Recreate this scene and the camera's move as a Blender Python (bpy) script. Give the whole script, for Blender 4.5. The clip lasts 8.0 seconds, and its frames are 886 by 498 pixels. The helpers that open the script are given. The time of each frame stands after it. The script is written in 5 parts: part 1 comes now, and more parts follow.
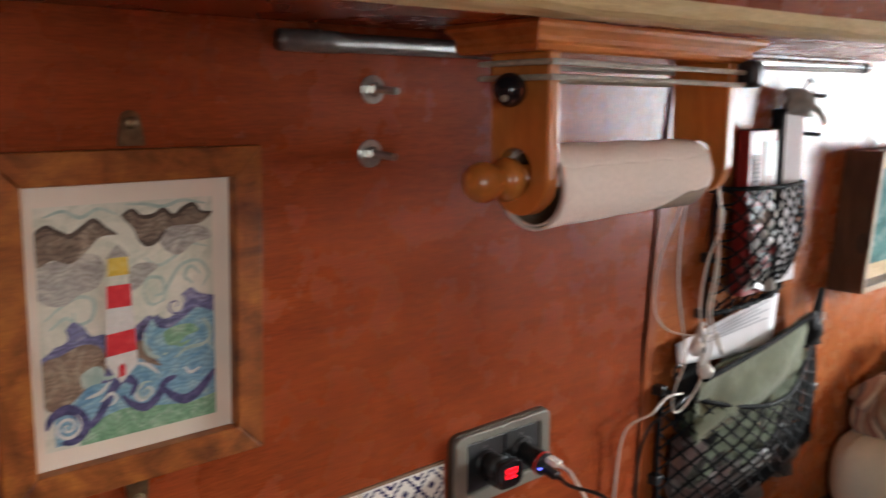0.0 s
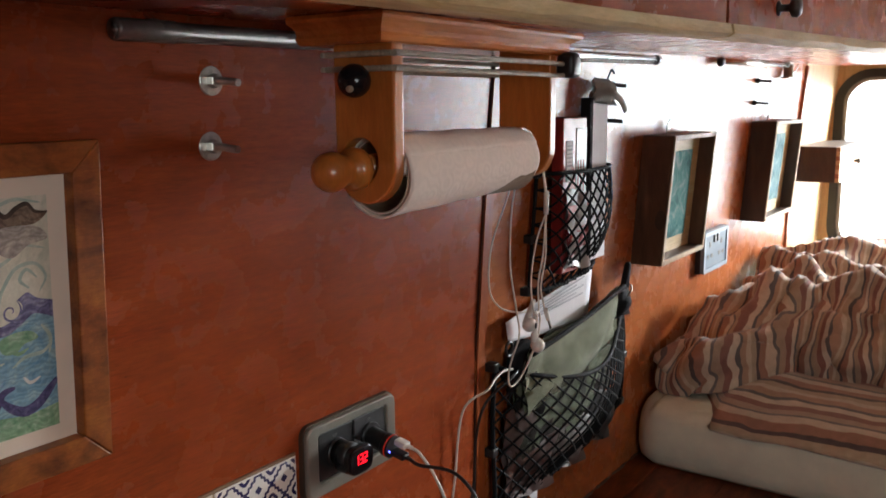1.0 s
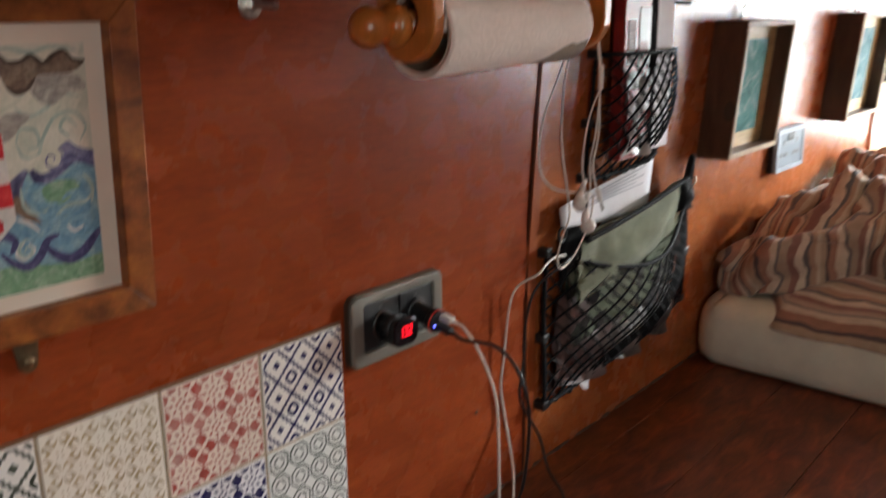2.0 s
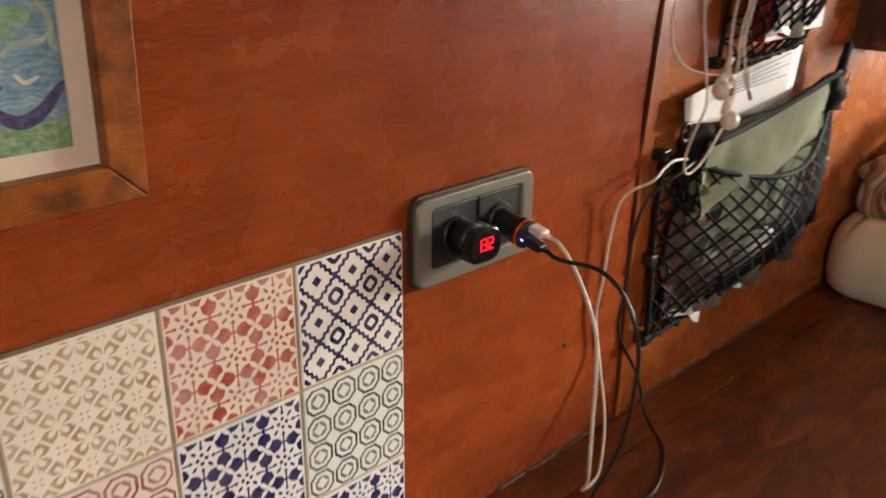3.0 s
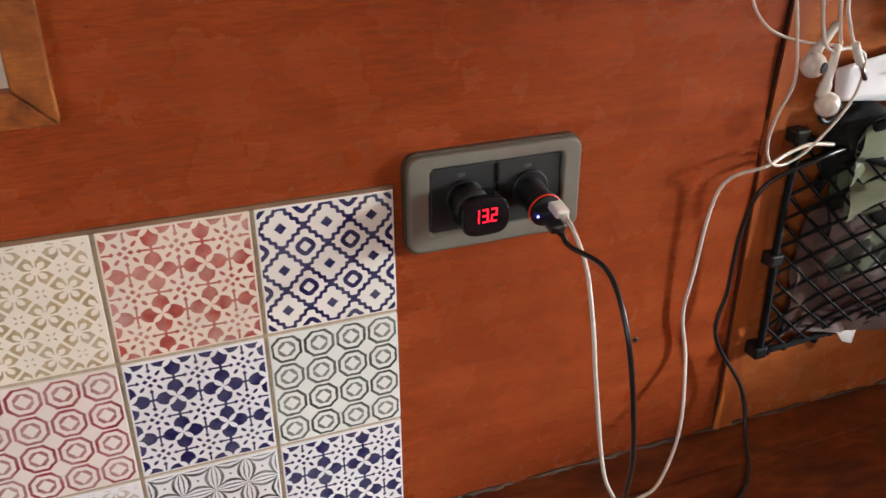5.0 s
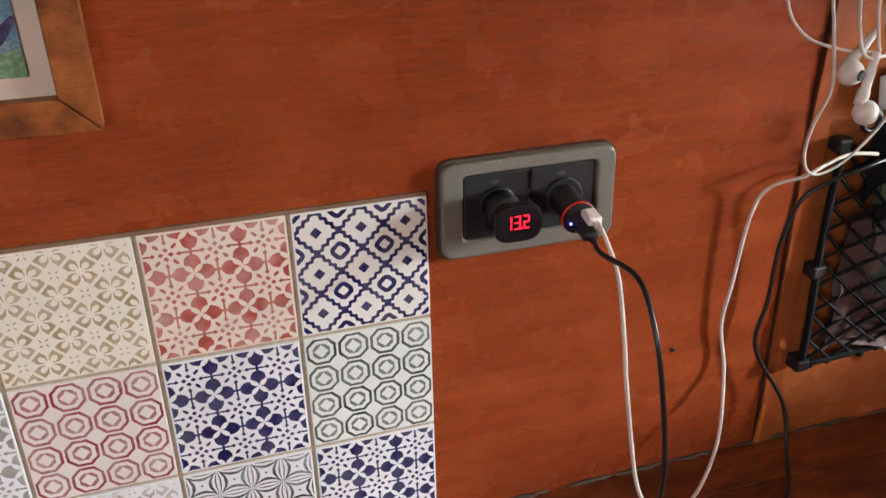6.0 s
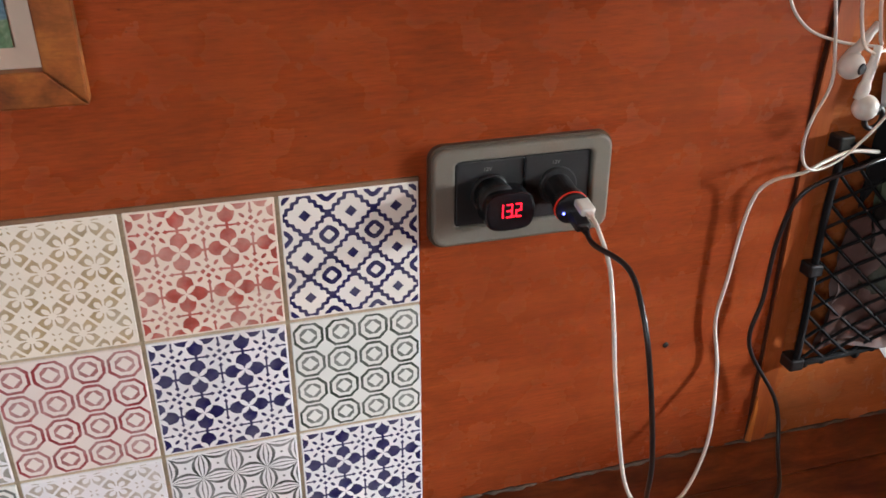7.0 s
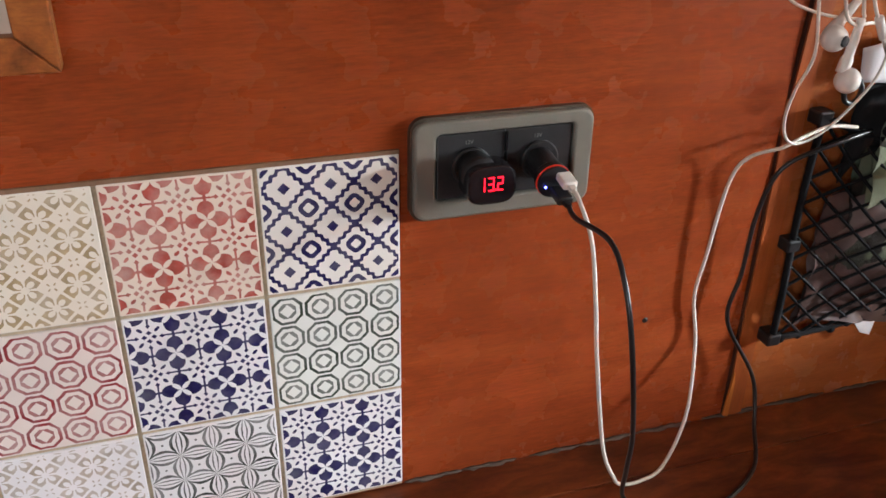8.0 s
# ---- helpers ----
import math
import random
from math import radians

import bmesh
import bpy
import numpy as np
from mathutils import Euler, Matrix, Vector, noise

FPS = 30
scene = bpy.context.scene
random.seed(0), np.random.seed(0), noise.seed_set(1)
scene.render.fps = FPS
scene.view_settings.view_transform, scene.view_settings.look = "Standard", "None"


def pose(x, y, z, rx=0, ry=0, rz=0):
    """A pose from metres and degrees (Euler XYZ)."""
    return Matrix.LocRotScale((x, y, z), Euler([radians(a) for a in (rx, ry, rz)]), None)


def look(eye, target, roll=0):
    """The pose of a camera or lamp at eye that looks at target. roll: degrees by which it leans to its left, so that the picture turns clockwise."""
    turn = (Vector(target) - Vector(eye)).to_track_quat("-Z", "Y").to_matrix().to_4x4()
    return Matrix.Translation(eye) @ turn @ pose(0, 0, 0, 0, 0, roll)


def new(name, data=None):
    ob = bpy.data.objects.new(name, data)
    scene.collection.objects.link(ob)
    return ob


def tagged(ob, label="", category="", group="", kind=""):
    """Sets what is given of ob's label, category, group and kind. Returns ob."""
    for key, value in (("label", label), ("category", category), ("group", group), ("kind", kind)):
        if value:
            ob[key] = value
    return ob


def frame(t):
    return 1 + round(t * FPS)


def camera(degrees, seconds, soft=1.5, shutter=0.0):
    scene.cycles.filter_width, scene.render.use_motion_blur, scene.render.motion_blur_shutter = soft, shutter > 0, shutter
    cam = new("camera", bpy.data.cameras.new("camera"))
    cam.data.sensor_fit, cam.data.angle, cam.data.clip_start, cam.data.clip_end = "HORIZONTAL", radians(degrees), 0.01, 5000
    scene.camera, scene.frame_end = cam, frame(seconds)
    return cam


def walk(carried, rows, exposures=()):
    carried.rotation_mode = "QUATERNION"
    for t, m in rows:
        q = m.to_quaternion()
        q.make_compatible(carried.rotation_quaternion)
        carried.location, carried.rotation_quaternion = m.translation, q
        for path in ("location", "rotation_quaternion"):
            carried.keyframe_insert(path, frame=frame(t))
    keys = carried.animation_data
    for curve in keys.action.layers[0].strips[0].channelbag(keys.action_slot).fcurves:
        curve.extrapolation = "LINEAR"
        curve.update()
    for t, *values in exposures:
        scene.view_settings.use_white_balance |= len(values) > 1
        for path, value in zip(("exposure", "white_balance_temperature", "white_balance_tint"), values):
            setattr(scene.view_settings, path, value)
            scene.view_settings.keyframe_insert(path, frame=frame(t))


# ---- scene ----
cam = camera(54.4, 8.0, shutter=0.5)
PATH = [
    (0, (-0.52, -0.586, 1.535), (0.792, 0.888, 1.212), 0.0),
    (0.5, (-0.526, -0.587, 1.537), (0.993, 0.679, 1.237), -0.0),
    (1, (-0.553, -0.57, 1.534), (1.055, 0.569, 1.191), -0.5),
    (1.5, (-0.565, -0.564, 1.528), (1.034, 0.565, 1.118), -0.6),
    (2, (-0.535, -0.59, 1.491), (0.934, 0.66, 0.96), -0.6),
    (2.2, (-0.524, -0.598, 1.463), (0.875, 0.711, 0.887), -0.9),
    (3.3, (-0.351, -0.396, 1.426), (0.906, 0.943, 0.634), 1.1),
    (3.5, (-0.322, -0.373, 1.423), (0.881, 0.996, 0.599), 1.2),
    (4, (-0.253, -0.412, 1.421), (0.698, 1.095, 0.512), 0.8),
    (4.2, (-0.213, -0.449, 1.426), (0.64, 1.108, 0.503), 0.5),
    (5.3, (-0.16, -0.543, 1.434), (0.42, 1.154, 0.549), -0.7),
    (5.5, (-0.157, -0.543, 1.433), (0.397, 1.168, 0.557), -1.0),
    (6, (-0.152, -0.548, 1.434), (0.362, 1.173, 0.553), -1.4),
    (6.5, (-0.146, -0.548, 1.434), (0.344, 1.175, 0.544), -1.1),
    (7, (-0.141, -0.546, 1.426), (0.361, 1.172, 0.532), -0.0),
    (7.5, (-0.132, -0.543, 1.424), (0.375, 1.158, 0.503), 0.6),
    (8, (-0.145, -0.542, 1.419), (0.409, 1.138, 0.487), 0.9),
]
walk(cam, [(t, look(eye, target, roll)) for t, eye, target, roll in PATH],
     exposures=[(0, 0.0, 6500, 10), (0.5, -0.3, 6500, 10), (1.0, -0.45, 6500, 10), (1.6, -0.5, 6500, 10), (2.2, -0.35, 6800, 10), (3.3, 0.17, 7900, 10), (4.2, 0.13, 7600, 10), (5.3, 0.17, 6500, 10), (8, 0.18, 6350, 10)])

# world and light
world = bpy.data.worlds.new("daylight")
scene.world = world
world.use_nodes = True
wn = world.node_tree.nodes
sky = wn.new("ShaderNodeTexSky")
sky.sky_type = "NISHITA"
sky.sun_disc = False
sky.sun_elevation, sky.sun_rotation = radians(19.5), radians(111)
world.node_tree.links.new(sky.outputs[0], wn["Background"].inputs[0])
wn["Background"].inputs[1].default_value = 0.1


def area(name, eye, target, sx, sy, watts, color):
    data = bpy.data.lights.new(name, "AREA")
    data.shape, data.size, data.size_y, data.energy, data.color = "RECTANGLE", sx, sy, watts, color
    ob = new(name, data)
    ob.matrix_world = look(eye, target)
    return ob


sun = bpy.data.lights.new("sun", "SUN")
sun.energy, sun.angle, sun.color = 4.5, radians(0.5), (1.0, 0.95, 0.88)
new("sun", sun).matrix_world = look((5.0, -1.45, 2.33), (1.7, -0.35, 1.1))
area("rear_window_daylight", (3.60, -1.52, 1.82), (0.2, 0, 1.10), 0.22, 0.26, 190, (0.90, 0.96, 1.0))
# added fill lamp in the unseen side opening; lights tiles and bed from the front
area("side_fill_daylight", (-1.10, -1.80, 1.55), (-0.12, -0.25, 0.80), 0.7, 0.55, 5.6, (0.92, 0.98, 1.0)).data.spread = radians(130)

# ---------------------------------------------------------------- helpers


def thing(name, label, category, loc=(0, 0, 0), group="", kind=""):
    ob = new(name)
    ob.empty_display_size = 0.02
    ob.location = loc
    return tagged(ob, label, category, group, kind)


def place(ob):
    v = Vector(ob.location)
    while ob.parent:
        ob = ob.parent
        v += Vector(ob.location)
    return v


def part(name, bm, material, parent=None, label="", smooth=False):
    """Links a bmesh, drawn in world metres, as one mesh object."""
    mesh = bpy.data.meshes.new(name)
    if parent:
        bm.transform(Matrix.Translation(-place(parent)))
    bmesh.ops.recalc_face_normals(bm, faces=bm.faces)
    for f in bm.faces:
        f.smooth = smooth
    bm.to_mesh(mesh)
    bm.free()
    mesh.materials.append(material)
    ob = new(name, mesh)
    ob.parent = parent
    if label:
        ob["label"] = label
    return ob


def B():
    return bmesh.new()


def box(bm, x0, x1, y0, y1, z0, z1, bev=0.0, seg=2):
    r = bmesh.ops.create_cube(bm, size=1, matrix=Matrix.LocRotScale(((x0 + x1) / 2, (y0 + y1) / 2, (z0 + z1) / 2), None, (x1 - x0, y1 - y0, z1 - z0)))
    if bev:
        edges = list({e for v in r["verts"] for e in v.link_edges})
        bmesh.ops.bevel(bm, geom=edges, offset=bev, segments=seg, profile=0.5, affect="EDGES")
    return bm


def tube(bm, pts, r, n=8, closed=False, caps=True, flat=1.0):
    """A round cord of radius r (a number, or one per point) along pts."""
    pts = [Vector(p) for p in pts]
    m = len(pts)
    rad = r if isinstance(r, (list, tuple)) else [r] * m
    t0 = (pts[1] - pts[0]).normalized()
    up = Vector((0, 0, 1)) if abs(t0.z) < 0.9 else Vector((0, 1, 0))
    nrm = (up - t0 * up.dot(t0)).normalized()
    rings = []
    for i, p in enumerate(pts):
        a = pts[(i - 1) % m] if closed else pts[max(i - 1, 0)]
        b = pts[(i + 1) % m] if closed else pts[min(i + 1, m - 1)]
        t = (b - a).normalized() if (b - a).length > 1e-9 else t0
        nrm = (nrm - t * nrm.dot(t)).normalized()
        bi = t.cross(nrm)
        rings.append([bm.verts.new(p + (nrm * math.cos(k * math.tau / n) + bi * math.sin(k * math.tau / n) * flat) * rad[i]) for k in range(n)])
    for i in range(m if closed else m - 1):
        a, b = rings[i], rings[(i + 1) % m]
        for k in range(n):
            bm.faces.new((a[k], a[(k + 1) % n], b[(k + 1) % n], b[k]))
    if caps and not closed:
        bm.faces.new(rings[0])
        bm.faces.new(rings[-1])
    return bm


def smooth_line(pts, per=8):
    """A smooth line through pts."""
    p = [Vector(q) for q in pts]
    p = [p[0] * 2 - p[1]] + p + [p[-1] * 2 - p[-2]]
    out = []
    for i in range(1, len(p) - 2):
        for k in range(per):
            t = k / per
            a, b, c, d = p[i - 1], p[i], p[i + 1], p[i + 2]
            out.append(0.5 * (2 * b + (c - a) * t + (2 * a - 5 * b + 4 * c - d) * t * t + (3 * b - a - 3 * c + d) * t ** 3))
    return out + [p[-2]]


def cyl(bm, a, b, r, r2=None, n=20):
    return tube(bm, [a, b], [r, r if r2 is None else r2], n)


def lathe(bm, origin, axis, profile, n=24):
    """Turns a profile of (distance along the axis, radius) round the axis."""
    o, ax = Vector(origin), Vector(axis).normalized()
    return tube(bm, [o + ax * (d + i * 1e-7) for i, (d, r) in enumerate(profile)], [max(r, 1e-5) for d, r in profile], n)


def ball(bm, c, r, sx=1, sy=1, sz=1, u=20, v=12):
    bmesh.ops.create_uvsphere(bm, u_segments=u, v_segments=v, radius=r, matrix=Matrix.LocRotScale(c, None, (sx, sy, sz)))
    return bm


def prism(bm, poly, y0, y1, axis="y"):
    """Extrudes an outline of (x, z) along y, or of (y, z) along x."""
    put = (lambda p, d: (p[0], d, p[1])) if axis == "y" else (lambda p, d: (d, p[0], p[1]))
    a = [bm.verts.new(put(p, y0)) for p in poly]
    b = [bm.verts.new(put(p, y1)) for p in poly]
    bm.faces.new(a)
    bm.faces.new(b)
    for i in range(len(poly)):
        j = (i + 1) % len(poly)
        bm.faces.new((a[i], a[j], b[j], b[i]))
    return bm


def rounded(x0, x1, z0, z1, r, n=6):
    out = []
    for cx, cz, s in ((x1 - r, z1 - r, 0), (x0 + r, z1 - r, 1), (x0 + r, z0 + r, 2), (x1 - r, z0 + r, 3)):
        for k in range(n + 1):
            a = (s + k / n) * math.pi / 2
            out.append((cx + r * math.cos(a), cz + r * math.sin(a)))
    return out


def ring_prism(bm, outer, inner, y0, y1, axis="y"):
    """A frame between two outlines of equally many points."""
    put = (lambda p, d: (p[0], d, p[1])) if axis == "y" else (lambda p, d: (d, p[0], p[1]))
    L = [[bm.verts.new(put(p, d)) for p in o] for o, d in ((outer, y0), (inner, y0), (inner, y1), (outer, y1))]
    n = len(outer)
    for s in range(4):
        a, b = L[s], L[(s + 1) % 4]
        for i in range(n):
            j = (i + 1) % n
            bm.faces.new((a[i], a[j], b[j], b[i]))
    return bm


def flat_text(text, x, y, z, size, material, parent, name="lettering"):
    """Built-in font, standing upright, read from -y."""
    c = bpy.data.curves.new(name, "FONT")
    c.body, c.size, c.align_x, c.align_y, c.extrude = text, size, "CENTER", "CENTER", 0.0001
    c.materials.append(material)
    ob = new(name, c)
    ob.parent = parent
    ob.location = Vector((x, y, z)) - place(parent)
    ob.rotation_euler = (radians(90), 0, 0)
    return ob


# ---------------------------------------------------------------- materials


class V:
    """A number in a shader, with arithmetic."""

    def __init__(self, tree, sock):
        self.t, self.s = tree, sock

    def op(self, kind, *others):
        n = self.t.nodes.new("ShaderNodeMath")
        n.operation = kind
        self.t.links.new(self.s, n.inputs[0])
        for i, o in enumerate(others):
            if isinstance(o, V):
                self.t.links.new(o.s, n.inputs[i + 1])
            else:
                n.inputs[i + 1].default_value = o
        return V(self.t, n.outputs[0])

    def __add__(self, o): return self.op("ADD", o)
    def __sub__(self, o): return self.op("SUBTRACT", o)
    def __mul__(self, o): return self.op("MULTIPLY", o)
    def __truediv__(self, o): return self.op("DIVIDE", o)
    def __neg__(self): return self * -1.0
    def abs(self): return self.op("ABSOLUTE")
    def lt(self, o): return self.op("LESS_THAN", o)
    def gt(self, o): return self.op("GREATER_THAN", o)
    def max(self, o): return self.op("MAXIMUM", o)
    def min(self, o): return self.op("MINIMUM", o)
    def near(self): return self - self.op("ROUND")
    def sqrt(self): return self.op("SQRT")


def hyp(a, b):
    return (a * a + b * b).sqrt()


def L1(a, b):
    return a.abs() + b.abs()


def base(name, rough=0.5, metal=0.0, color=(0.5, 0.5, 0.5), coat=0.0, emit=None, power=0.0, spec=0.5):
    m = bpy.data.materials.new(name)
    m.use_nodes = True
    b = m.node_tree.nodes["Principled BSDF"]
    b.inputs["Base Color"].default_value = (*color, 1)
    b.inputs["Roughness"].default_value, b.inputs["Metallic"].default_value = rough, metal
    b.inputs["Coat Weight"].default_value = coat
    b.inputs["Coat Roughness"].default_value = 0.12
    b.inputs["Specular IOR Level"].default_value = spec
    if emit:
        b.inputs["Emission Color"].default_value = (*emit, 1)
        b.inputs["Emission Strength"].default_value = power
    return m, m.node_tree, b


def node(t, kind, **values):
    n = t.nodes.new(kind)
    for k, v in values.items():
        n.inputs[k.replace("_", " ")].default_value = v
    return n


def coords(t, scale=(1, 1, 1), out="Object"):
    c = t.nodes.new("ShaderNodeTexCoord")
    m = t.nodes.new("ShaderNodeMapping")
    m.inputs["Scale"].default_value = scale
    t.links.new(c.outputs[out], m.inputs[0])
    return m.outputs[0]


def mix(t, fac, a, b, kind="MIX"):
    n = t.nodes.new("ShaderNodeMix")
    n.data_type, n.blend_type = "RGBA", kind
    for sock, v in ((n.inputs[0], fac), (n.inputs[6], a), (n.inputs[7], b)):
        if isinstance(v, (int, float)):
            sock.default_value = v
        elif isinstance(v, tuple):
            sock.default_value = (*v, 1)
        else:
            t.links.new(v, sock)
    return n.outputs[2]


def noise_of(t, vec, scale, detail=4, rough=0.55, distort=0.0):
    n = node(t, "ShaderNodeTexNoise", Scale=scale, Detail=detail, Roughness=rough, Distortion=distort)
    t.links.new(vec, n.inputs["Vector"])
    return n.outputs["Fac"]


def ramp(t, fac, *stops):
    r = t.nodes.new("ShaderNodeValToRGB")
    while len(r.color_ramp.elements) < len(stops):
        r.color_ramp.elements.new(0.5)
    for e, (p, c) in zip(r.color_ramp.elements, stops):
        e.position, e.color = p, (*c, 1) if isinstance(c, tuple) else (c, c, c, 1)
    t.links.new(fac, r.inputs[0])
    return r.outputs[0]


def bump(t, b, height, strength=0.2, dist=0.001):
    n = t.nodes.new("ShaderNodeBump")
    n.inputs["Strength"].default_value, n.inputs["Distance"].default_value = strength, dist
    t.links.new(height, n.inputs["Height"])
    t.links.new(n.outputs[0], b.inputs["Normal"])


def wood(name, dark, mid, light, rough=0.35, grain=(1, 1, 1), scale=1.0, coat=0.0, contrast=1.0, pores=0.15, spec=0.5, specks=0.0):
    """Veneer or solid wood; grain: how often it changes along x, y, z."""
    m, t, b = base(name, rough, coat=coat, spec=spec)
    v = coords(t, tuple(g * scale for g in grain))
    big = noise_of(t, v, 2.2, 5, 0.6, 0.6)
    fine = noise_of(t, v, 14, 6, 0.65, 0.3)
    c = ramp(t, big, (0.5 - 0.22 * contrast, dark), (0.5, mid), (0.5 + 0.24 * contrast, light))
    c = mix(t, 0.35, c, ramp(t, fine, (0.3, 0.55), (0.7, 1.25)), "MULTIPLY")
    v2 = coords(t, (1, 1, 1))
    if specks:
        streak = noise_of(t, coords(t, (26, 26, 210)), 3.0, 4, 0.7)
        c = mix(t, specks, c, ramp(t, streak, (0.30, 0.72), (0.62, 1.18)), "MULTIPLY")
        vo = node(t, "ShaderNodeTexVoronoi", Scale=34.0, Randomness=1.0)
        t.links.new(coords(t, (1, 1, 1.6)), vo.inputs[0])
        keep = V(t, vo.outputs["Distance"]).lt(0.035) * V(t, noise_of(t, v2, 9, 2)).gt(0.56)
        c = mix(t, (keep * 0.55).s, c, (0.07, 0.012, 0.005))
    blotch = noise_of(t, v2, 5.5, 3, 0.5)
    c = mix(t, 0.5, c, ramp(t, blotch, (0.25, 0.72), (0.75, 1.22)), "MULTIPLY")
    t.links.new(c, b.inputs["Base Color"])
    rr = ramp(t, noise_of(t, v2, 22, 4), (0.3, rough * 0.98), (0.75, min(1, rough * 1.05)))
    t.links.new(rr, b.inputs["Roughness"])
    bump(t, b, fine, pores, 0.0006)
    return m


def plain(name, color, rough=0.5, metal=0.0, vary=0.15, scale=60, bumps=0.1, coat=0.0, spec=0.5):
    """A plain surface with light soiling and fine relief."""
    m, t, b = base(name, rough, metal, color, coat, spec=spec)
    v = coords(t)
    n = noise_of(t, v, scale, 5)
    n2 = noise_of(t, v, scale * 0.13, 3)
    c = mix(t, 1.0, color, ramp(t, n, (0.25, 1 - vary), (0.75, 1 + vary)), "MULTIPLY")
    c = mix(t, 1.0, c, ramp(t, n2, (0.3, 1 - vary * 0.7), (0.7, 1 + vary * 0.5)), "MULTIPLY")
    t.links.new(c, b.inputs["Base Color"])
    t.links.new(ramp(t, n2, (0.3, rough * 0.85), (0.7, min(1, rough * 1.2))), b.inputs["Roughness"])
    if bumps:
        bump(t, b, n, bumps, 0.0005)
    return m


M_panel = wood("mahogany_veneer", (0.225, 0.038, 0.0105), (0.268, 0.0495, 0.013), (0.325, 0.067, 0.0175), 0.27, (3.0, 3.0, 34), 1.0, contrast=1.1, pores=0.12, spec=0.32, specks=0.75)
M_panel2 = wood("orange_veneer", (0.285, 0.074, 0.020), (0.345, 0.098, 0.027), (0.425, 0.136, 0.038), 0.27, (4.0, 4.0, 34), 1.0, contrast=1.3, pores=0.10, spec=0.32, specks=0.45)
M_trim = wood("varnished_trim", (0.24, 0.052, 0.0135), (0.30, 0.072, 0.018), (0.37, 0.10, 0.025), 0.3, (30, 30, 3), 1.0)
M_counter = wood("counter_wood", (0.068, 0.014, 0.005), (0.135, 0.030, 0.009), (0.24, 0.060, 0.016), 0.38, (7, 22, 20), 1.0, contrast=0.8, pores=0.2, spec=0.3)
M_holder = wood("orange_pine_varnish", (0.40, 0.12, 0.022), (0.52, 0.17, 0.033), (0.62, 0.23, 0.05), 0.28, (20, 20, 4), 1.0, coat=0.4)
M_mould = wood("orange_moulding", (0.38, 0.10, 0.02), (0.50, 0.15, 0.03), (0.60, 0.20, 0.04), 0.25, (4, 24, 24), 1.0, coat=0.5)
M_frame = wood("frame_wood", (0.115, 0.028, 0.007), (0.27, 0.077, 0.016), (0.42, 0.140, 0.028), 0.45, (13, 13, 17), 1.0, contrast=0.85, pores=0.35, spec=0.3, specks=0.5)
M_pine = wood("raw_pine_edge", (0.42, 0.27, 0.11), (0.56, 0.40, 0.18), (0.66, 0.50, 0.26), 0.5, (5, 40, 40), 1.0)
M_boxwood = wood("brown_stained_box", (0.055, 0.026, 0.014), (0.10, 0.048, 0.024), (0.15, 0.075, 0.04), 0.5, (22, 22, 5), 1.0)
M_boxedge = wood("worn_box_edge", (0.30, 0.20, 0.11), (0.42, 0.30, 0.17), (0.52, 0.39, 0.24), 0.55, (22, 22, 5), 1.0)
M_gap = wood("dark_joint", (0.035, 0.008, 0.004), (0.05, 0.012, 0.005), (0.07, 0.018, 0.007), 0.6, (20, 20, 4))
M_boxdark = wood("dark_stained_box", (0.03, 0.018, 0.012), (0.05, 0.03, 0.02), (0.08, 0.05, 0.03), 0.5, (22, 22, 5), 1.0)
M_pillar = wood("pale_plywood", (0.50, 0.30, 0.13), (0.62, 0.41, 0.20), (0.70, 0.50, 0.27), 0.45, (20, 20, 4), 1.0)
M_sealant = plain("old_sealant", (0.095, 0.062, 0.045), 0.6, vary=0.5, scale=90, bumps=0.6)
M_grout = plain("grout", (0.46, 0.37, 0.25), 0.8, vary=0.2, scale=300)
M_steel = plain("zinc_steel", (0.55, 0.54, 0.50), 0.32, 1.0, 0.25, 200)
M_thread = plain("bolt_steel", (0.40, 0.38, 0.33), 0.4, 1.0, 0.3, 400, 0.4)
M_dark_steel = plain("dark_bolt", (0.06, 0.055, 0.05), 0.45, 0.6, 0.3, 300)
M_brass = plain("tarnished_brass", (0.22, 0.16, 0.09), 0.4, 1.0, 0.3, 200)
M_grey_tube = plain("grey_tube", (0.20, 0.19, 0.18), 0.35, 0.6, 0.2, 120)
M_chrome = plain("polished_rod", (0.75, 0.75, 0.75), 0.18, 1.0, 0.08, 120)
M_plate = plain("bronze_grey_plate", (0.235, 0.225, 0.19), 0.36, 0.35, 0.03, 900, 0.0)
M_black = plain("black_plastic", (0.014, 0.014, 0.015), 0.38, vary=0.2, scale=200, bumps=0.05)
M_black_gloss = plain("gloss_black", (0.010, 0.010, 0.012), 0.14, vary=0.1, scale=200, bumps=0)
M_insert = plain("charcoal_insert", (0.017, 0.018, 0.019), 0.42, vary=0.15, scale=300, bumps=0.05)
M_white = plain("white_plastic", (0.78, 0.74, 0.68), 0.32, vary=0.06, scale=100, bumps=0)
M_white_cable = plain("white_cable", (0.74, 0.68, 0.60), 0.45, vary=0.08, scale=150, bumps=0)
M_black_cable = plain("black_cable", (0.012, 0.012, 0.013), 0.35, vary=0.1, scale=150, bumps=0)
M_net = plain("black_net_cord", (0.006, 0.006, 0.007), 0.8, vary=0.3, scale=500, bumps=0.5, spec=0.2)
M_paper = plain("white_paper", (0.80, 0.80, 0.82), 0.7, vary=0.05, scale=40)
M_ink = plain("grey_ink", (0.42, 0.43, 0.47), 0.7, vary=0.1)
M_rubber = plain("black_rubber", (0.006, 0.006, 0.007), 0.6, vary=0.2, scale=150)
